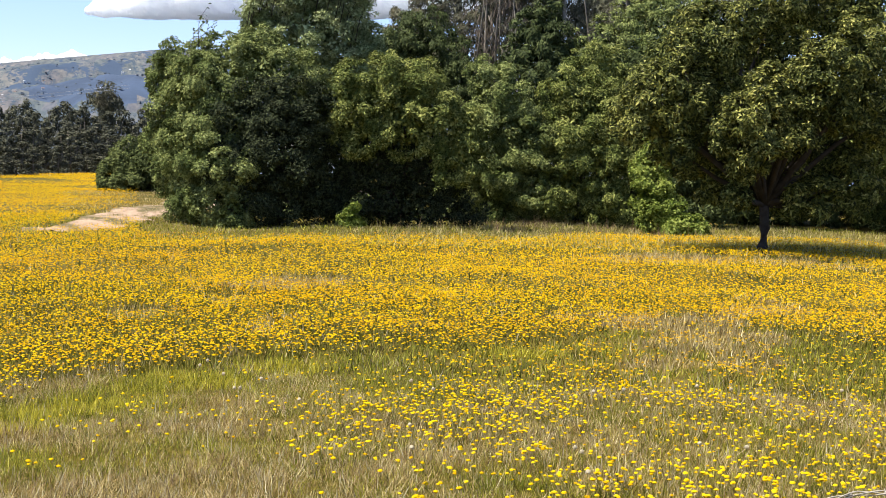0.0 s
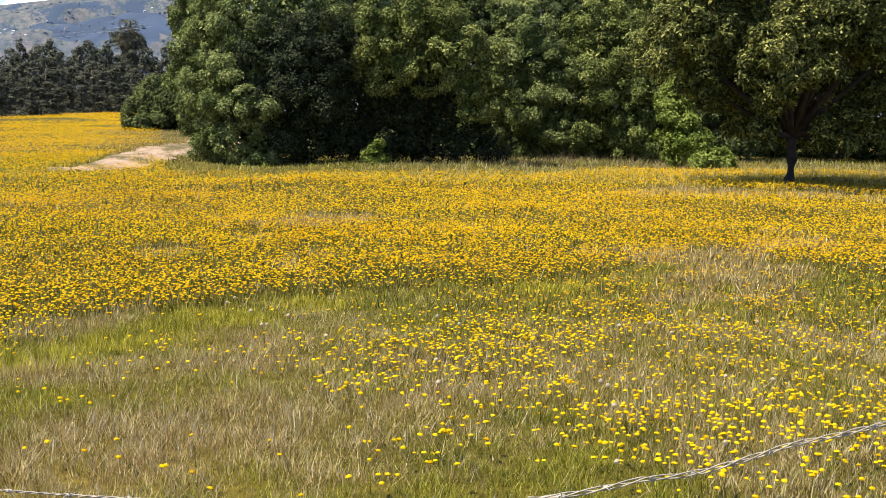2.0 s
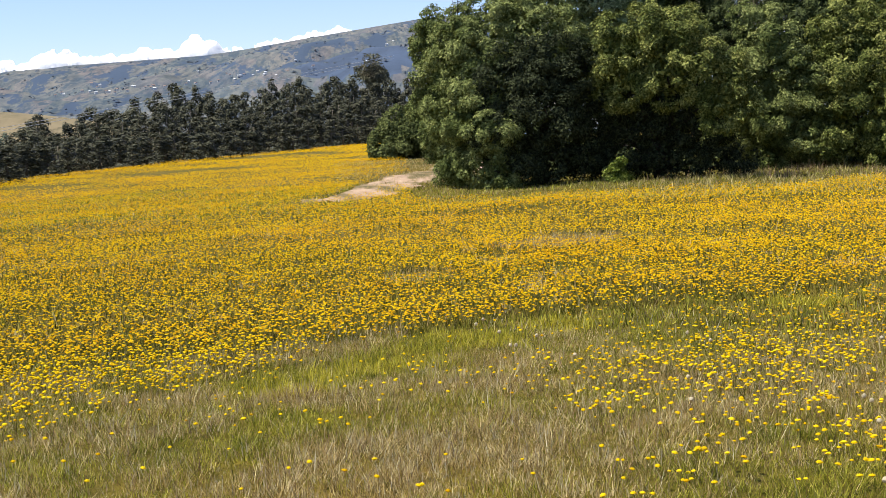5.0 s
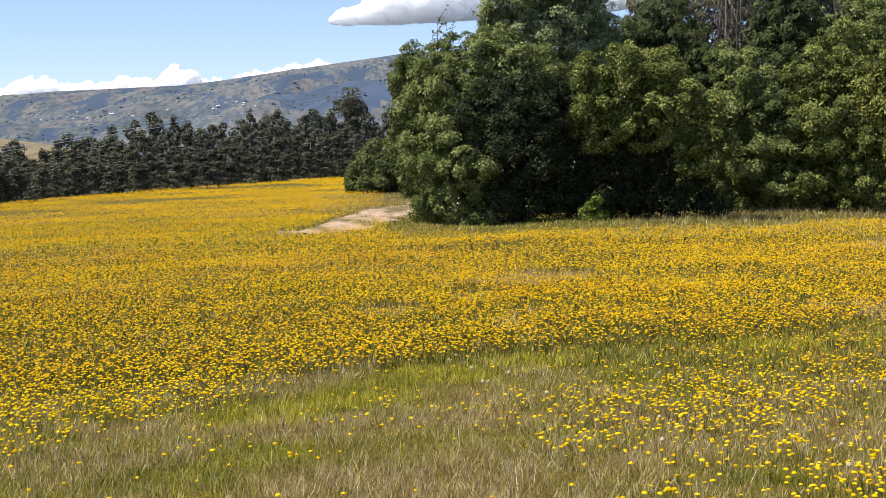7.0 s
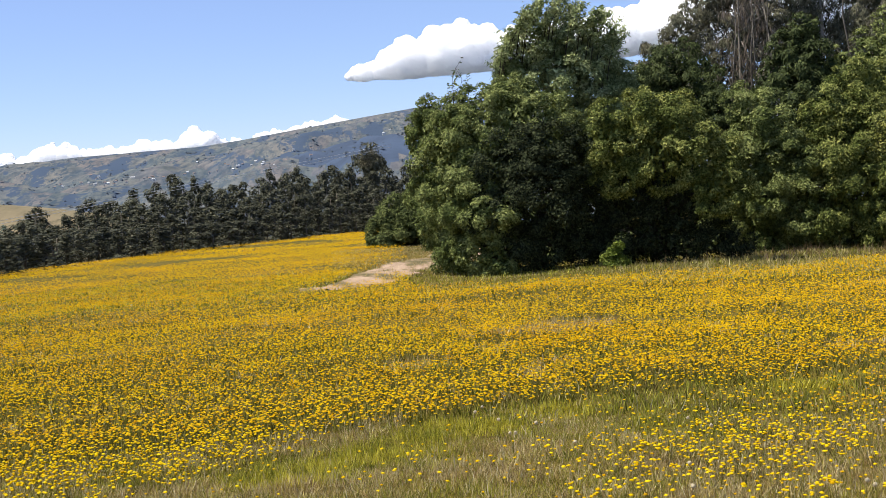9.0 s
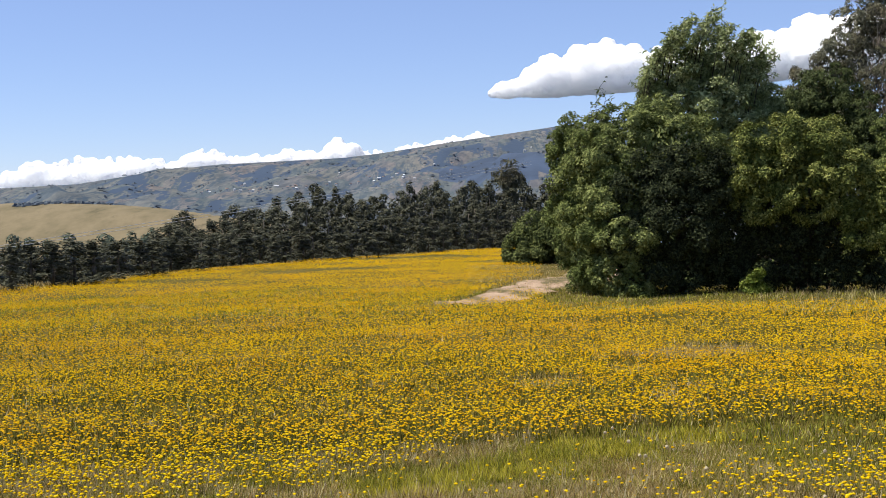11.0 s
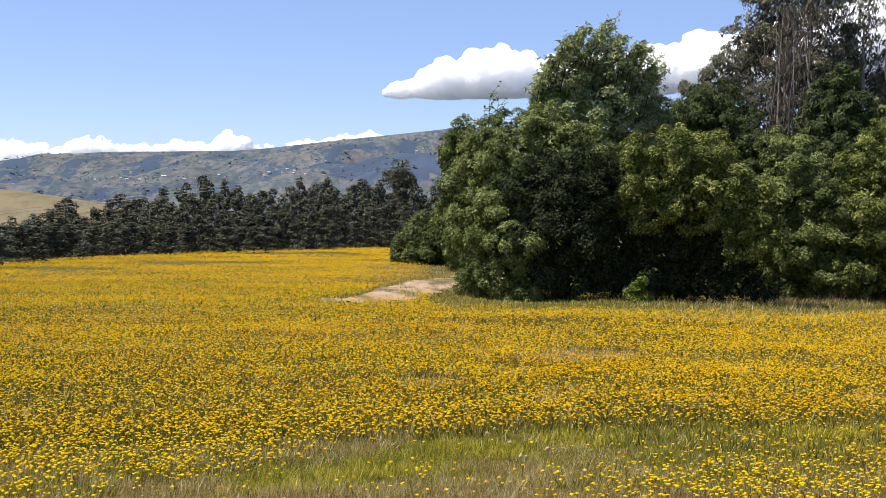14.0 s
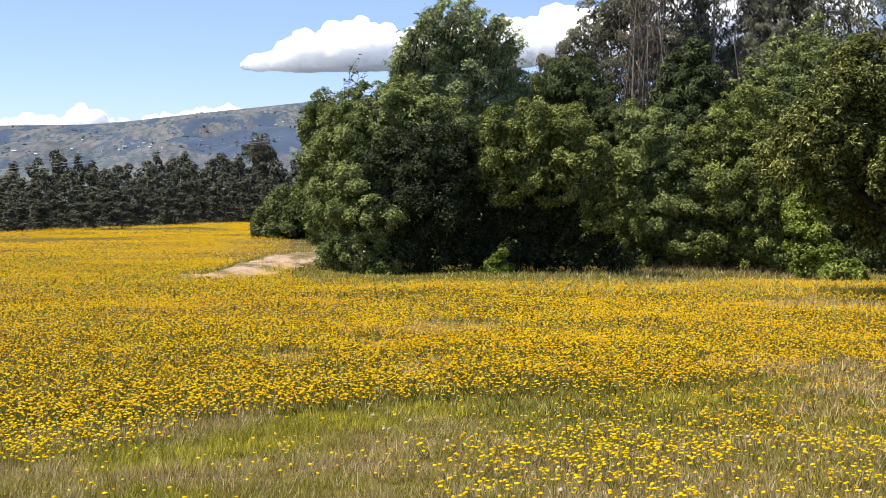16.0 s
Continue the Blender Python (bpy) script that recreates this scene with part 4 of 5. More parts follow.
def bloom(x, y):
    """Flower heads per square metre."""
    d, a = np.hypot(x, y), np.degrees(np.arctan2(x, y))
    edge = np.interp(a, *zip(*EDGE)) + 0.35 * lumps(x, y, 2.2, 3, 0.6, 8)
    full = smooth(d, edge - 0.5, edge + 0.6)
    full = full * (0.78 + 0.3 * np.clip(lumps(x, y, 3.1, 4, 0.6, 9), -1, 1))
    for b, r, wb, wr in BARE:
        k = ((a - b) / wb) ** 2 + ((d - r) / wr) ** 2 + 0.35 * lumps(x, y, 1.2, 2, 0.5, 11)
        full = full * smooth(k, 0.5, 1.5)
    near = (14.0 + 100 * smooth(a, 7, 13) * smooth(d, 4.6, 5.6)) * np.clip(0.5 + 0.95 * lumps(x, y, 1.3, 3, 0.6, 12), 0.06, 2.2)
    for b, r, wb, wr, n in PATCH:
        near = near + n * np.exp(-(((a - b) / wb) ** 2 + ((d - r) / wr) ** 2) * 1.2) * (0.7 + 0.5 * lumps(x, y, 0.7, 2, 0.5, 13))
    limit = np.interp(a, (-30, 0.9, 1.3, 2.6, 7, 11.8, 17, 22.5, 30, 40), (200, 200, 25.6, 24.6, 23.9, 25.2, 25.4, 28.2, 28.6, 29)) + 0.5 * lumps(x, y, 3, 3, 0.5, 14)
    out = np.where(d < edge - 0.5, near, np.maximum(near * (1 - full) * smooth(edge + 2 - d, 0, 2), full * 520))
    out = out * (1 - smooth(d, limit - 0.6, limit + 0.6))
    out = out * np.where(d < 36, np.clip(1 + 1.0 * lumps(x, y, 0.45, 3, 0.6, 10), 0.25, 1.9), 1.0)
    # lighter flowering between the track's mouth and the thicket
    lane = (a > -2.0) & (d > 30) & (d < 62)
    out = np.where(lane, out * np.clip((2.2 - a) / 4.5, 0.0, 1), out)
    return np.maximum(out, 0) * (1 - dirt_track(x, y))


def pick(x, y, per_m2):
    near = np.hypot(x, y) < np.interp(np.degrees(np.arctan2(x, y)), *zip(*CREST)) + 5
    ok = (rng.random(len(x)) * per_m2 < bloom(x, y)) & near
    return x[ok], y[ok]


def heads(x, y, size, height, sides):
    """Domed flower heads on their stems: arrays for the petals and for the stems."""
    n = len(x)
    h = height * rng.uniform(0.45, 1.2, n)
    lean = rng.normal(0, 0.05, (n, 2))
    g = land(x, y)
    C = np.stack([x + lean[:, 0], y + lean[:, 1], g + h], 1)
    s = size * rng.uniform(0.7, 1.25, n) / 2
    tilt = unit(n, rng) * 0.2 + (0, 0, 1)
    tilt /= np.linalg.norm(tilt, axis=1, keepdims=True)
    u = np.cross(tilt, (0.3, 0.9, 0.1))
    u /= np.linalg.norm(u, axis=1, keepdims=True)
    w = np.cross(tilt, u)
    ang = np.linspace(0, 2 * np.pi, sides, endpoint=False)
    ring = C[:, None] + (u[:, None] * np.cos(ang)[None, :, None] + w[:, None] * np.sin(ang)[None, :, None]) * (s[:, None] * rng.uniform(0.82, 1.1, (n, sides)))[..., None]
    top = C + tilt * (s * 0.5)[:, None]
    low = C - tilt * (s * 0.5)[:, None]
    k = np.arange(sides)
    j = (k + 1) % sides
    if sides > 5:
        inner = C[:, None] + (ring - C[:, None]) * 0.68 + (tilt * (s * 0.34)[:, None])[:, None]
        V = np.concatenate([ring, inner, top[:, None], low[:, None]], 1)
        f = np.concatenate([np.stack([k, j, j + sides], 1), np.stack([k, j + sides, k + sides], 1), np.stack([k + sides, j + sides, np.full(sides, 2 * sides)], 1), np.stack([j, k, np.full(sides, 2 * sides + 1)], 1)])
    else:
        V = np.concatenate([ring, top[:, None], low[:, None]], 1)
        f = np.stack([k, j, np.full(sides, sides)], 1)
    F = (f[None] + (np.arange(n) * V.shape[1])[:, None, None]).reshape(-1, 3)
    across = np.stack([np.full(n, 0.0025), np.zeros(n), np.zeros(n)], 1) * np.maximum(1, np.hypot(x, y) / 12)[:, None]
    B = np.stack([x, y, g - 0.01], 1)
    SV = np.stack([B - across, B + across, low], 1).reshape(-1, 3)
    return V.reshape(-1, 3), F, SV, np.arange(3 * n).reshape(-1, 3)


def flower_stuff(name, label, x, y, size, height, sides):
    V, F, SV, SF = heads(x, y, size, height, sides)
    top = tagged(new(name), label, "flowers", kind="stuff")
    put("flower_heads", V, F, M_LEMON if sides > 5 else M_PETAL, top)
    if sides > 4:
        put("stems", SV, SF, M_STEM, top)


for label, b0, b1, d0, d1, most, size, height, sides in (
    ("yellow daisy-like flowers in the near grass", -24, 38, 4.0, 6.4, 420, 0.0262, 0.13, 6),
    ("yellow daisy-like flowers in clumps of grass", -24, 38, 6.4, 9, 600, 0.023, 0.115, 6),
    ("yellow daisy-like flowers at the edge of the carpet", -24, 38, 9, 11, 560, 0.0255, 0.12, 5),
    ("dense carpet of small yellow meadow flowers", -24, 38, 11, 15, 620, 0.026, 0.12, 4),
    ("dense carpet of small yellow meadow flowers", -24, 38, 15, 20, 460, 0.031, 0.12, 3),
    ("dense carpet of yellow flowers towards the thicket", -24, 38, 20, 34, 250, 0.036, 0.12, 3),
    ("dense yellow flowers on the far slope", -24, 3.5, 34, 62, 110, 0.047, 0.13, 3),
    ("hazy yellow flowers up to the meadow crest", -24, 4.5, 62, 120, 42, 0.07, 0.13, 3),
):
    x, y = scatter(b0, b1, d0, d1, most)
    flower_stuff("meadow_flowers", label, *pick(x, y, 420), size, height, sides)


def blades(x, y, height, width, rng_bend=0.42):
    n = len(x)
    g = land(x, y)
    a = rng.uniform(0, np.pi, n)
    w = width * rng.uniform(0.6, 1.4, n) / 2
    h = height * rng.uniform(0.5, 1.25, n) * np.clip(1 + 0.55 * lumps(x, y, 0.55, 3, 0.6, 17), 0.4, 1.7)
    bend = rng.normal(0, rng_bend, (n, 2)) * h[:, None]
    dx, dy = np.cos(a) * w, np.sin(a) * w
    V = np.stack([np.stack([x - dx, y - dy, g - 0.02], 1), np.stack([x + dx, y + dy, g - 0.02], 1), np.stack([x + bend[:, 0], y + bend[:, 1], g + h], 1)], 1)
    return V.reshape(-1, 3), np.arange(3 * n).reshape(-1, 3)


# green (negative) and dry (positive) stretches of the grass: bearing, distance, half widths, weight
TONE = ((-4.7, 7.7, 3, 0.35, -0.9), (-0.6, 8.2, 3, 0.35, -0.9), (2.7, 8.9, 3, 0.4, -0.8), (7, 9.4, 3, 0.4, -0.4), (-4.5, 7.2, 2, 0.2, 0.7), (0, 9.3, 1.2, 0.2, 0.8), (5.7, 9.3, 1.2, 0.2, 0.8), (-3.5, 6.5, 4, 0.3, -0.45), (1.8, 6.9, 3, 0.3, -0.3), (2.5, 5.8, 8, 0.5, 0.6), (27, 12, 5, 1.8, 0.7), (29, 15, 2, 0.9, 0.5),
        (21, 5.0, 4.5, 0.45, -0.9), (12, 4.6, 8, 0.25, -0.6), (31, 4.7, 4, 0.4, 0.8), (8.6, 16.2, 2.4, 0.9, 0.9), (24.5, 21.6, 3.5, 1.3, 0.9))


def dryness(x, y):
    d, a = np.hypot(x, y), np.degrees(np.arctan2(x, y))
    v = 0.52 + 0.3 * lumps(x, y, 3.4, 4, 0.6, 15) + 0.22 * lumps(x, y, 0.9, 2, 0.6, 3)
    for b, r, wb, wr, k in TONE:
        v = v + k * np.exp(-((a - b) / wb) ** 2 - ((d - r) / wr) ** 2)
    return v


for d0, d1, per, height, width, green_label, dry_label in (
    (4.0, 9, 8600, 0.042, 0.0054, "fine green grass in the near meadow", "fine straw-coloured grass in the near meadow"),
    (9, 16, 1100, 0.06, 0.012, "green grass among the flowers", "dry grass among the flowers"),
    (16, 36, 110, 0.075, 0.022, "green grass beneath the dense flowers", "dry grass beneath the dense flowers"),
):
    x, y = scatter(-24, 38, d0, d1, per)
    ok = dirt_track(x, y) < 0.25
    x, y = x[ok], y[ok]
    tone = dryness(x, y)
    dry = rng.random(len(x)) < np.clip(tone, 0.06, 0.94) * np.where((d0 > 12) & (tone < 0.9), 0.08, np.where((d0 > 8) & (tone < 0.9), 0.14, 1.0))
    thick = bloom(x, y) > 170 if d0 > 8 else np.zeros(len(x), bool)
    if d0 > 12:
        thick = np.hypot(x, y) < 23.5
    for sel, mat, label, name, tall in ((~dry & ~thick, M_GRASS, green_label, "green_grass", 0.95), (~dry & thick, M_STEM, "green stems and leaves beneath the flowers", "green_stems", 0.95), (dry, M_DRYGRASS, dry_label, "dry_grass", 1.15)):
        if not sel.any():
            continue
        V, F = blades(x[sel], y[sel], height * tall, width, 0.6 if d0 < 8 else 0.42)
        tagged(put(name, V, F, mat), label, "grass", kind="stuff")
x, y = scatter(-24, 38, 4.0, 9.5, 330)
ok = rng.random(len(x)) < np.clip(dryness(x, y), 0.1, 1)
V, F = blades(x[ok], y[ok], 0.085, 0.0042, 0.3)
tagged(put("dry_stalks", V, F, M_STALK), "thin pale dry stalks standing in the near grass", "grass", kind="stuff")
x, y = scatter(-24, 38, 4.0, 9.5, 260)
ok = rng.random(len(x)) < np.clip(dryness(x, y) - 0.2, 0.0, 1)
V, F = blades(x[ok], y[ok], 0.075, 0.006, 0.35)
tagged(put("dry_stalks", V, F, M_REED), "short russet seed stalks in the near grass", "grass", kind="stuff")
LIME = ((-4.7, 7.55, 3.6, 0.35), (-0.6, 8.1, 3.2, 0.33), (3.2, 8.75, 3.2, 0.33), (8, 9.3, 3, 0.25), (18.2, 10.3, 2.5, 0.3))
for b, r, wb, wr in LIME:
    x, y = scatter(b - wb * 1.2, b + wb * 1.2, r - wr * 1.2, r + wr * 1.2, 2600)
    k = (np.degrees(np.arctan2(x, y)) - b) ** 2 / wb ** 2 + (np.hypot(x, y) - r) ** 2 / wr ** 2 + 0.5 * lumps(x, y, 0.8, 3, 0.6, 6)
    ok = k < rng.uniform(0.2, 1.1, len(x))
    V, F = blades(x[ok], y[ok], 0.06, 0.008)
    tagged(put("fresh_grass", V, F, M_FRESH), "fresh lime-green grass beside the dense flowers", "grass", kind="stuff")
for b, r, wb, wr in BARE[:5]:
    x, y = scatter(b - wb * 1.2, b + wb * 1.2, r - wr * 1.2, r + wr * 1.2, 500)
    k = (np.degrees(np.arctan2(x, y)) - b) ** 2 / wb ** 2 + (np.hypot(x, y) - r) ** 2 / wr ** 2
    ok = k < rng.uniform(0.4, 1.3, len(x))
    V, F = blades(x[ok], y[ok], 0.1, 0.011)
    tagged(put("dry_grass", V, F, M_DRYGRASS), "pale dry grass in a bare patch of the meadow", "grass", kind="stuff")
x, y = scatter(-2, 3.4, 30, 60, 60)
ok = dirt_track(x, y) < 0.3
V, F = blades(x[ok], y[ok], 0.05, 0.035)
tagged(put("dry_grass", V, F, M_DRYGRASS), "pale grass beside the dirt track", "grass", kind="stuff")
x, y = scatter(-24, 2, 40, 120, 30)
rim = np.hypot(x, y) - np.interp(np.degrees(np.arctan2(x, y)), *zip(*CREST))
ok = (rim > 3.5) & (rim < 13)
V, F = blades(x[ok], y[ok], 0.13, 0.1)
tagged(put("dry_grass", V, F, M_DRYGRASS), "pale dry grass along the foot of the grove", "grass", kind="stuff")
x, y = scatter(-4, 6, 24, 46, 150)
bare = dirt_track(x, y)
ok = (bare > 0.1) & (rng.random(len(x)) > 0.45 + 0.5 * bare + 0.35 * lumps(x, y, 1.4, 3, 0.6, 7))
V, F = blades(x[ok], y[ok], 0.07, 0.03)
tagged(put("dry_grass", V, F, M_DRYGRASS), "sparse dry tufts on the dirt track", "grass", kind="stuff")
x, y = scatter(2, 38, 23.8, 34.5, 110)
ok = dirt_track(x, y) < 0.3
V, F = blades(x[ok], y[ok], 0.045 + 0.065 * smooth(np.degrees(np.arctan2(x[ok], y[ok])), 7, 15), 0.022, 0.45)
tagged(put("dry_grass", V, F, M_STRAW), "short dry straw-coloured grass along the thicket foot", "grass", kind="stuff")

x, y = scatter(10, 26, 28.6, 32.6, 60)
a = np.degrees(np.arctan2(x, y))
ok = rng.random(len(x)) < np.clip(0.15 + smooth(a, 14, 18), 0, 1) * np.clip(0.5 + 0.9 * lumps(x, y, 1.5, 3, 0.6, 5), 0, 1)
V, F = blades(x[ok], y[ok], 0.22, 0.014, 0.25)
tagged(put("reeds", V, F, M_REED), "tall brown dry reeds along the thicket foot", "reeds", kind="stuff")

x, y = scatter(-180, 180, 0.6, 7, 420)
a = np.degrees(np.arctan2(x, y))
ok = (np.hypot(x, y) < 4.0) | (a < -24) | (a > 38)
V, F = blades(x[ok], y[ok], 0.08, 0.008)
tagged(put("green_grass", V, F, M_GRASS), "thin grass of the roadside verge", "grass", kind="stuff")

# seed heads
bm = bmesh.new()
bmesh.ops.create_icosphere(bm, subdivisions=2, radius=0.012)
for v in bm.verts:
    v.co *= 1 + 0.12 * math.sin(v.index * 2.4)
seed_head = tagged(new("dandelion_clock"), "fluffy white dandelion seed head on a thin stem", "seed head", "dandelion seed heads")
part("fluff", bm, M_FLUFF, seed_head).location = (0, 0, 0.14)
st = new("stem", tubes_mesh("stem", [([(0, 0, -0.02), (0.01, 0, 0.07), (0, 0, 0.13)], [0.002, 0.0018, 0.0015])], M_STEM, 5))
st.parent = seed_head
x, y = scatter(3, 36, 4.7, 8.8, 2.0)
for i in range(min(len(x), 26)):
    m = pose(x[i], y[i], ground_at(x[i], y[i]), rng.uniform(-8, 8), rng.uniform(-8, 8), rng.uniform(0, 360))
    if i == 0:
        seed_head.matrix_basis = m
    else:
        copy_thing(seed_head, m)

# ---- fence ----
fence = tagged(new("barbed_wire_fence"), "rusty barbed wire fence on weathered wooden posts", "fence")


def bar_post(p, height, thick, seed):
    bm = bmesh.new()
    r = random.Random(seed)
    rings = []
    for z, s in ((-0.25, 1.05), (0.3, 1.0), (height - 0.02, 0.93), (height, 0.82)):
        ring = []
        for k in range(10):
            a = 2 * math.pi * k / 10
            q = thick / 2 * s * (1 + 0.08 * math.sin(3 * a + seed)) * r.uniform(0.95, 1.05)
            ring.append(bm.verts.new((q * math.cos(a), q * math.sin(a) * 0.85, z + (0.012 * math.cos(a) if z == height else 0))))
        rings.append(ring)
    for lo, hi in zip(rings, rings[1:]):
        for k in range(10):
            bm.faces.new((lo[k], lo[(k + 1) % 10], hi[(k + 1) % 10], hi[k]))
    bm.faces.new(rings[-1])
    bm.faces.new(list(reversed(rings[0])))
    ob = part("post", bm, M_POST, fence, "weathered grey wooden post")
    ob.location = p
    return ob


def twist(path, strands, gap, thick, turns_per_m=14):
    """Wires wound round a path of points."""
    P = [Vector(p) for p in path]
    runs = []
    for s in range(strands):
        pts, run = [], 0.0
        for i, p in enumerate(P):
            if i:
                run += (P[i] - P[i - 1]).length
            d = (P[min(i + 1, len(P) - 1)] - P[max(i - 1, 0)]).normalized()
            side = d.cross(Vector((0, 0, 1))).normalized()
            up = side.cross(d)
            a = 2 * math.pi * (run * turns_per_m + s / strands)
            pts.append(p + side * math.cos(a) * gap + up * math.sin(a) * gap)
        runs.append((pts, [thick] * len(pts)))
    return runs


def strung(ends, sag, n):
    """Points along a run of knots, a little uneven."""
    K = [Vector(k) for k in ends]
    out = []
    for a, b in zip(K, K[1:]):
        m = max(4, int(n * (b - a).length))
        for i in range(m):
            t = i / m
            q = a.lerp(b, t)
            q.z -= sag * 4 * t * (1 - t)
            out.append(q)
    out.append(K[-1])
    return out


bm = bmesh.new()
for k, (ry, rz) in enumerate(((35, 0), (-40, 90))):
    V, F = tube([(-0.016, 0.001 * k, 0), (-0.006, 0.003, 0.002), (0.006, -0.003, -0.002), (0.016, 0, 0)], [0.0006, 0.0014, 0.0014, 0.0006], 5)
    M = Euler((0, radians(ry), radians(rz + 20))).to_matrix()
    vs = [bm.verts.new(M @ Vector(v)) for v in V]
    for f in F:
        bm.faces.new([vs[i] for i in dict.fromkeys(f)])
bmesh.ops.create_uvsphere(bm, u_segments=8, v_segments=5, radius=0.0048, matrix=Matrix.Diagonal((1.6, 1, 1, 1)))
barb_mesh = bpy.data.meshes.new("barb")
bm.to_mesh(barb_mesh)
bm.free()
barb_mesh.materials.append(M_WIRE)


def barbs(path, spacing, start, seed):
    r = random.Random(seed)
    run, due = 0.0, start
    for a, b in zip(path, path[1:]):
        run += (b - a).length
        if run >= due:
            ob = new("barb", barb_mesh)
            ob.parent = fence
            ob.matrix_basis = Matrix.LocRotScale(b, (b - a).to_track_quat("X", "Z") @ Euler((r.uniform(0, 6), 0, 0)).to_quaternion(), Vector((1, 1, 1)))
            due += spacing


def fall_to(bearing, drop, d):
    """A point below eye level by the tangent drop."""
    p = spot(bearing, 0, d)
    p.z = STAND.z + 0.02 - drop * d
    return p


post_top = fall_to(18.3, 0.350, 2.47)
west = [fall_to(-48, 0.21, 3.9), fall_to(-6.2, 0.3272, 2.55), fall_to(7.6, 0.3551, 2.43), fall_to(18.6, 0.347, 2.46)]
east = [fall_to(17.6, 0.349, 2.44), fall_to(19.3, 0.3440, 2.45), fall_to(22.8, 0.327, 2.52), fall_to(25.4, 0.3178, 2.6), fall_to(29.2, 0.29, 2.76), fall_to(32.9, 0.2677, 2.94), fall_to(55, 0.19, 4.2)]
posts = []
for p, s in ((post_top, 1), (west[0], 2), (east[-1], 3)):
    g = ground_at(p.x, p.y)
    posts.append(bar_post((p.x, p.y, g), p.z - g - (0.004 if s == 1 else -0.03), 0.115, s))
wpath = strung(west, 0.004, 140)
epath = strung(east, 0.002, 140)
ob = new("wire", tubes_mesh("wire", twist(wpath, 2, 0.0016, 0.0015, 22), M_WIRE, 5))
ob.parent = fence
ob = new("wire", tubes_mesh("wire", twist(epath, 3, 0.0047, 0.0018, 4.5), M_WIRE, 5))
ob.parent = fence
tagged(ob, "doubled loosely twisted strands")
barbs(wpath, 0.118, 0.05, 7)
barbs(epath, 0.1, 0.06, 8)
st = new("staple", tubes_mesh("staple", [([post_top + Vector((-0.012, -0.02, -0.03)), post_top + Vector((-0.012, -0.022, 0.006)), post_top + Vector((0.012, -0.022, 0.006)), post_top + Vector((0.012, -0.02, -0.03))], [0.0018] * 4)], M_WIRE, 5))
st.parent = posts[0]
st.location = -posts[0].location

# ---- valley ----
for low in (0.0, 0.13):
    a, b = spot(-18.3, -1.2 - low, 49), spot(0.9, 1.3 - low, 97)
    a = a - (b - a) * 0.5
    pts = [a.lerp(b, k / 40) - Vector((0, 0, 0.08 * 4 * (k / 40) * (1 - k / 40))) for k in range(41)]
    line = new("power_line", tubes_mesh("power_line", [(pts, [0.008] * 41)], M_CABLE, 4))
    tagged(line, "thin pale overhead power cable across the valley", "power line", "overhead cables")

rng = np.random.default_rng(70)
bm = bmesh.new()
bmesh.ops.create_cone(bm, segments=4, radius1=0.9, radius2=0.4, depth=1.6, cap_ends=True)
bmesh.ops.triangulate(bm, faces=bm.faces[:])
ICO_V = np.array([v.co[:] for v in bm.verts])
ICO_F = np.array([[v.index for v in f.verts] for f in bm.faces])
bm.free()
n = 34000
a, d = rng.uniform(-24, 9, n), rng.uniform(420, 3850, n)
x, y = np.sin(np.radians(a)) * d, np.cos(np.radians(a)) * d
ok = (np.abs(lumps(x, y, 330, 3, 0.6, 5)) < 0.035) | (np.abs(lumps(x, y, 240, 3, 0.6, 8)) < 0.02) | (lumps(x, y, 500, 4, 0.6, 2) > 1.0)
ok &= (d > 1200) | (rng.random(n) < 0.12)
x, y, d = x[ok], y[ok], d[ok]
# hedge along the top of the tan hill
hb = np.radians(rng.uniform(-21.5, -16.9, 170))
hd = 585 + 7 * (np.degrees(hb) + 21.5) + rng.normal(0, 3, 170)
x, y, d = np.append(x, np.sin(hb) * hd), np.append(y, np.cos(hb) * hd), np.append(d, np.full(170, 900.0))
s = rng.uniform(0.6, 1.9, len(x)) * np.clip(d / 1800, 0.5, 1.3)
V = ICO_V[None] * rng.uniform(0.7, 1.3, (len(x), len(ICO_V), 1)) * np.stack([s * rng.uniform(1.2, 3.4, len(x)), s * 3, s * rng.uniform(0.5, 0.9, len(x))], 1)[:, None] + np.stack([x, y, land(x, y) + s * 0.5], 1)[:, None]
F = (ICO_F[None] + (np.arange(len(x)) * len(ICO_V))[:, None, None]).reshape(-1, 3)
# far trees carry the blue haze of distance in their colour
M_FARTREE = thin("hazy_far_tree", [(0, (0.06, 0.078, 0.105)), (0.6, (0.075, 0.094, 0.115)), (1, (0.095, 0.11, 0.122))], 0.0, 1.0)
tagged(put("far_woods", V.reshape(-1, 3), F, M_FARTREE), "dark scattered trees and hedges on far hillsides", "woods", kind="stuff")


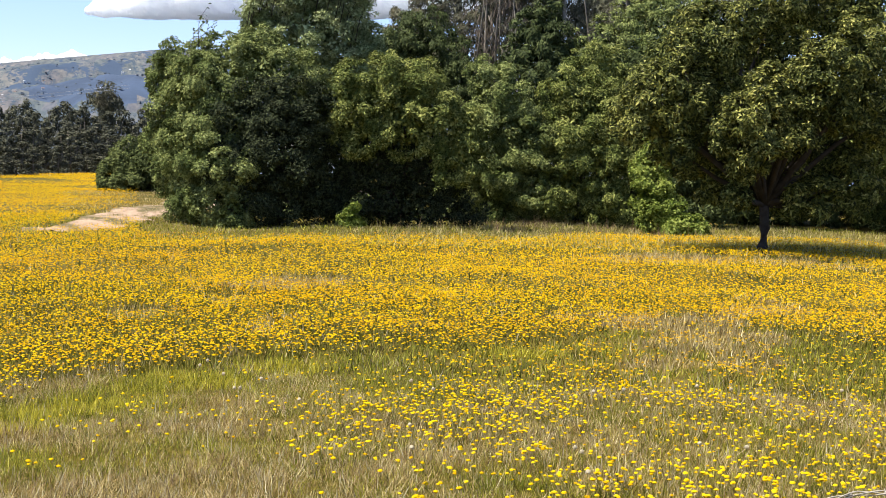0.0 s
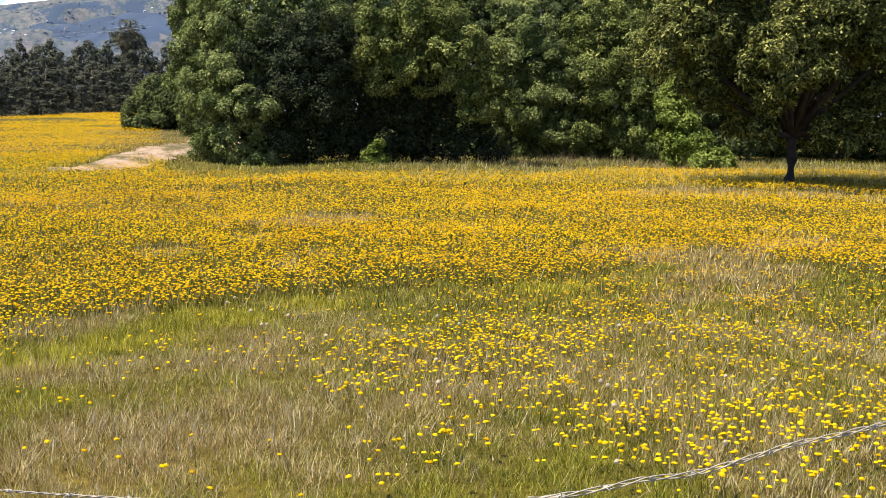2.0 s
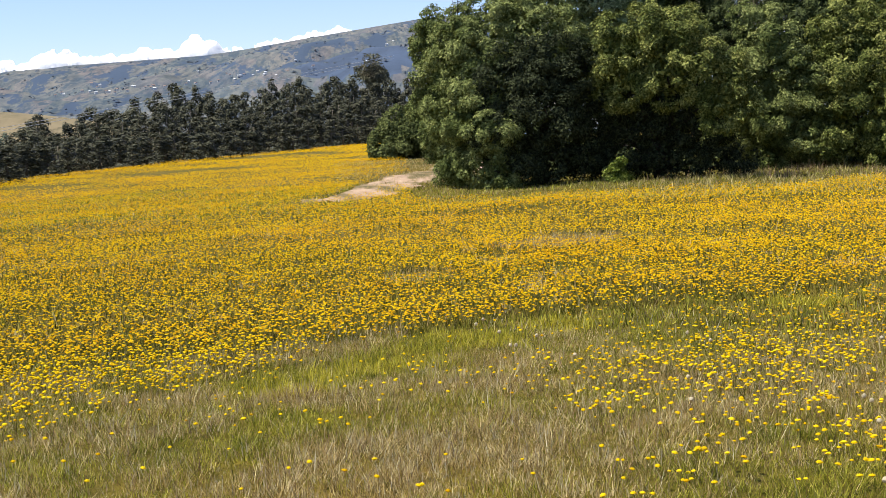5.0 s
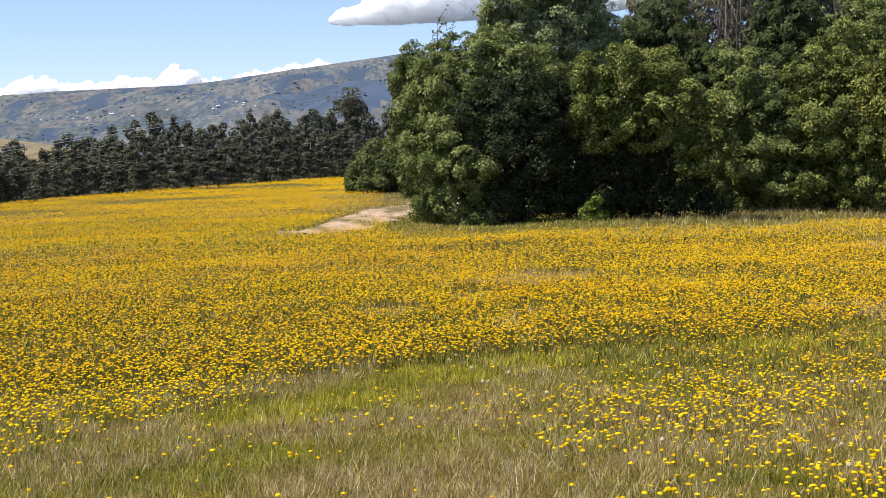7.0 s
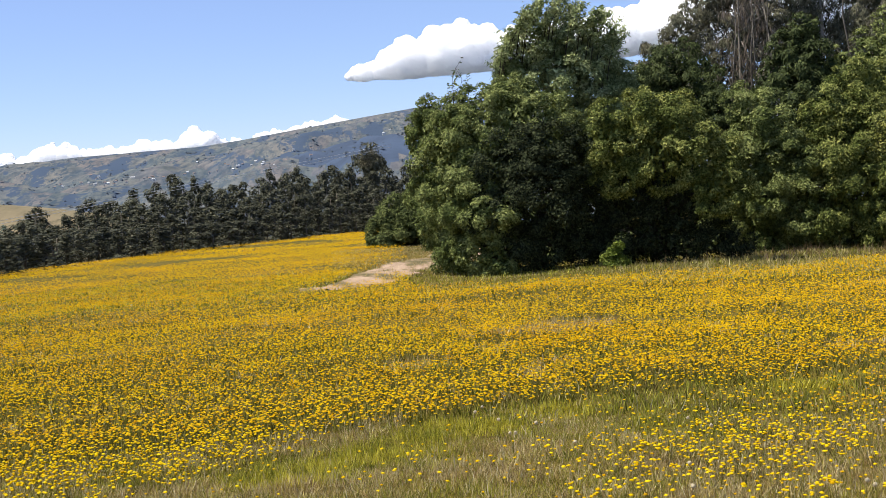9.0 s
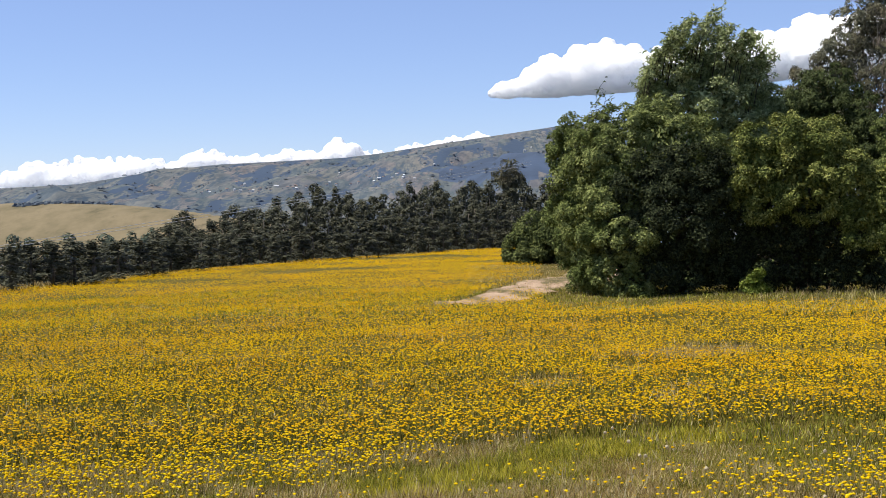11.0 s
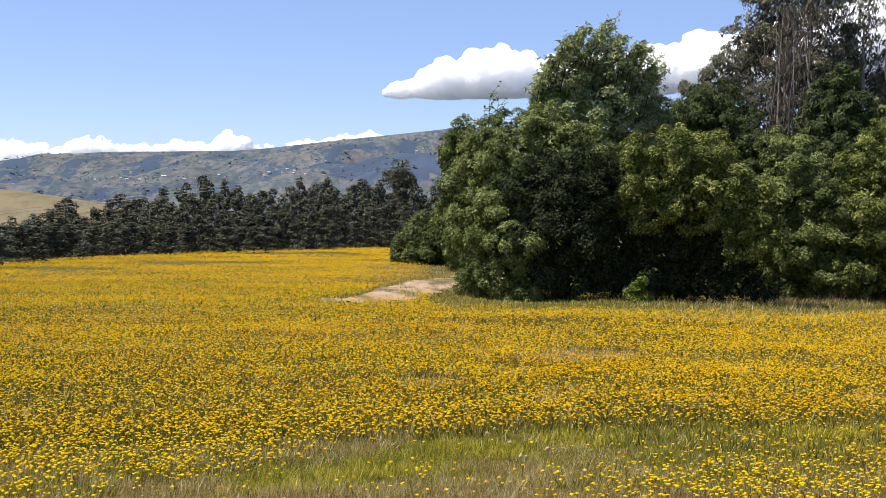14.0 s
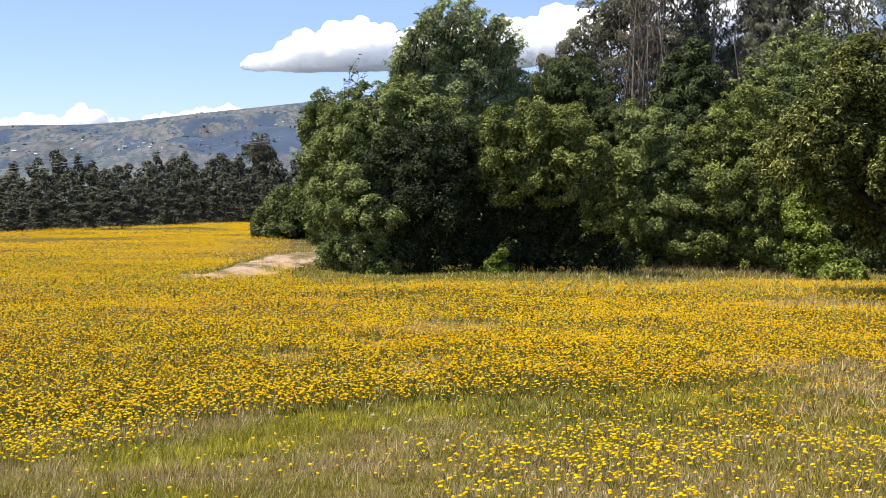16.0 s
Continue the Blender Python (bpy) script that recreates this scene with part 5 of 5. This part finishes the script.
def house(b, e, w, l, h, roofm, turn):
    # first ground met along the line of sight from the stand
    d = 900.0
    while d < 3800:
        p = spot(b, e, d)
        if ground_at(p.x, p.y) >= p.z:
            break
        d += 10
    g = ground_at(p.x, p.y)
    top = tagged(new("house"), "small distant white house with a pale roof" if roofm is M_TIN else "small distant house with a clay tile roof", "house", "valley houses")
    top.matrix_basis = pose(p.x, p.y, g, 0, 0, turn - b)
    bm = bmesh.new()
    bmesh.ops.create_cube(bm, size=1, matrix=Matrix.Translation((0, 0, h / 2 - 1)) @ Matrix.Diagonal((l, w, h + 2, 1)))
    part("wall", bm, M_HOUSE, top)
    bm = bmesh.new()
    o = 0.6
    vs = [bm.verts.new(c) for c in ((-l / 2 - o, -w / 2 - o, h), (l / 2 + o, -w / 2 - o, h), (l / 2 + o, w / 2 + o, h), (-l / 2 - o, w / 2 + o, h), (-l / 2 - o, 0, h + w * 0.4), (l / 2 + o, 0, h + w * 0.4))]
    for f in ((0, 1, 5, 4), (2, 3, 4, 5), (1, 2, 5), (3, 0, 4), (3, 2, 1, 0)):
        bm.faces.new([vs[i] for i in f])
    part("roof", bm, roofm, top)


for b, e, w, l, h, roofm, turn in ((-10.38, 0.36, 10, 26, 4, M_TIN, 6), (-5.86, 0.6, 10, 22, 4, M_TIN, 12), (-9.5, 0.42, 8, 11, 5, M_TILE, 30), (-9.8, 0.5, 7, 9, 4, M_TILE, -20), (-6.4, 0.75, 7, 10, 4, M_TILE, 10),
                                   (-3.4, 1.25, 7, 10, 4, M_TIN, 40), (-2.6, 1.3, 7, 10, 4, M_TILE, 10), (0.6, 1.75, 7, 12, 4, M_TIN, 15), (0.9, 1.9, 7, 10, 4, M_TIN, -15), (-12.2, 0.3, 7, 10, 4, M_TIN, 20), (-13.6, 0.2, 7, 9, 4, M_TILE, -10), (-7.6, 0.95, 7, 9, 4, M_TIN, 5)):
    house(b, e, w * 0.36, l * 0.36, h * 0.45, roofm, turn)

yard = random.Random(61)
for k in range(38):
    b = yard.gauss(-11.6, 1.5) if k % 2 else yard.gauss(-5.2, 2.0)
    low = float(np.interp(b, (-14, -8, -3, 2), (0.12, 0.3, 0.75, 1.3)))
    house(b, low + abs(yard.gauss(0, 0.22)), yard.uniform(2.2, 3.6), yard.uniform(3.2, 6.0), yard.uniform(1.5, 2.3), yard.choice((M_TIN, M_TILE, M_TILE)), yard.uniform(-40, 40))

# ---- clouds ----
def ball(level):
    bm = bmesh.new()
    bmesh.ops.create_icosphere(bm, subdivisions=level, radius=1.0)
    out = np.array([v.co[:] for v in bm.verts]), np.array([[v.index for v in f.verts] for f in bm.faces])
    bm.free()
    return out


BALLS = {k: ball(k) for k in (2, 3)}


def billow(P, size, seed):
    """Cauliflower relief, 0 to 1, of that size in metres."""
    out, amp = 0.0, 0.5
    for o in range(4):
        n = lumps(P[:, 0] + 91 * seed, P[:, 2] * 1.1 + P[:, 1] * 0.7 + 57 * o, size, 2, 0.5, (seed + 3 * o) % 8)
        out = out + amp * (1 - np.minimum(np.abs(n) * 1.6, 1))
        amp, size = amp * 0.55, size * 0.45
    return out


def cloud(puffs, seed, label, d=4300.0):
    """A cumulus from rows of bearing, base rise, top rise, width in degrees."""
    r = np.random.default_rng(seed)
    Vs, Fs, n = [], [], 0
    deg = d * math.tan(radians(1))
    for b, lo, hi, wide in puffs:
        base = spot(b, lo, d).z
        tall = (hi - lo) * deg
        for k in range(int(8 + 11 * wide)):
            big = k < 3
            u = (k - 1) * 0.25 + r.uniform(-0.08, 0.08) if big else r.uniform(-0.5, 0.5)
            t = r.uniform(0.1, 0.35) if big else r.random() ** 0.7
            room = math.sqrt(max(0.08, 1 - (1.7 * u) ** 2))
            size = tall * (r.uniform(0.36, 0.46) if big else r.uniform(0.08, 0.25) * (1.1 - 0.5 * t))
            c = spot(b + u * wide, 0, d + r.uniform(-0.25, 0.1) * tall)
            c.z = base + size * 0.45 + t * max(0, tall * room - 1.35 * size)
            bv, bf = BALLS[3 if size > 40 else 2]
            P = np.array(c) + bv * size * np.array((1.3, 1.1, 0.95))
            P = P + bv * (size * 0.42 * billow(P, size * 1.5, int(r.integers(0, 9))))[:, None]
            P[:, 2] = np.where(P[:, 2] < base, base - (base - P[:, 2]) * 0.3, P[:, 2])
            Vs.append(P)
            Fs.append(bf + n)
            n += len(bv)
    ob = put("cloud", np.concatenate(Vs), np.concatenate(Fs), M_CLOUD, None, True)
    skin = ob.modifiers.new("skin", "REMESH")
    skin.mode, skin.voxel_size, skin.use_smooth_shade = "VOXEL", 5.0, True
    return tagged(ob, label, "cloud", "fair-weather clouds", "structure")


cloud(((0.6, 4.15, 5.1, 2.6), (2.2, 4.2, 6.1, 3.0), (4.0, 4.3, 6.7, 3.0), (5.6, 4.3, 6.4, 2.8), (7.2, 4.4, 6.3, 3.0), (9.2, 4.5, 6.5, 3.0), (11.0, 4.6, 6.7, 2.6), (12.9, 4.6, 7.2, 3.0), (15, 4.6, 7.4, 3.4), (17.5, 4.8, 8.2, 3.4), (20.4, 4.8, 9.0, 3.6), (23.5, 4.8, 8.2, 3.6)), 81, "large white cumulus cloud with grey flat base")
cloud(((-20.5, 0.2, 1.8, 3.4), (-18.6, 0.4, 2.0, 3.2), (-17.0, 0.6, 2.0, 2.6), (-15.4, 0.8, 1.8, 2.4), (-13.4, 1.0, 2.2, 2.2), (-11.6, 1.1, 2.0, 2.4), (-9.6, 1.2, 2.2, 2.6), (-7.6, 1.3, 2.6, 1.1), (-6.4, 1.3, 2.1, 2.0)), 82, "low bank of white cloud behind the ridge", 4500.0)
cloud(((-2.6, 1.8, 2.55, 2.2), (-1.4, 2.0, 2.75, 1.2), (-4.2, 1.7, 2.3, 1.8)), 83, "low white cloud behind the ridge", 4500.0)
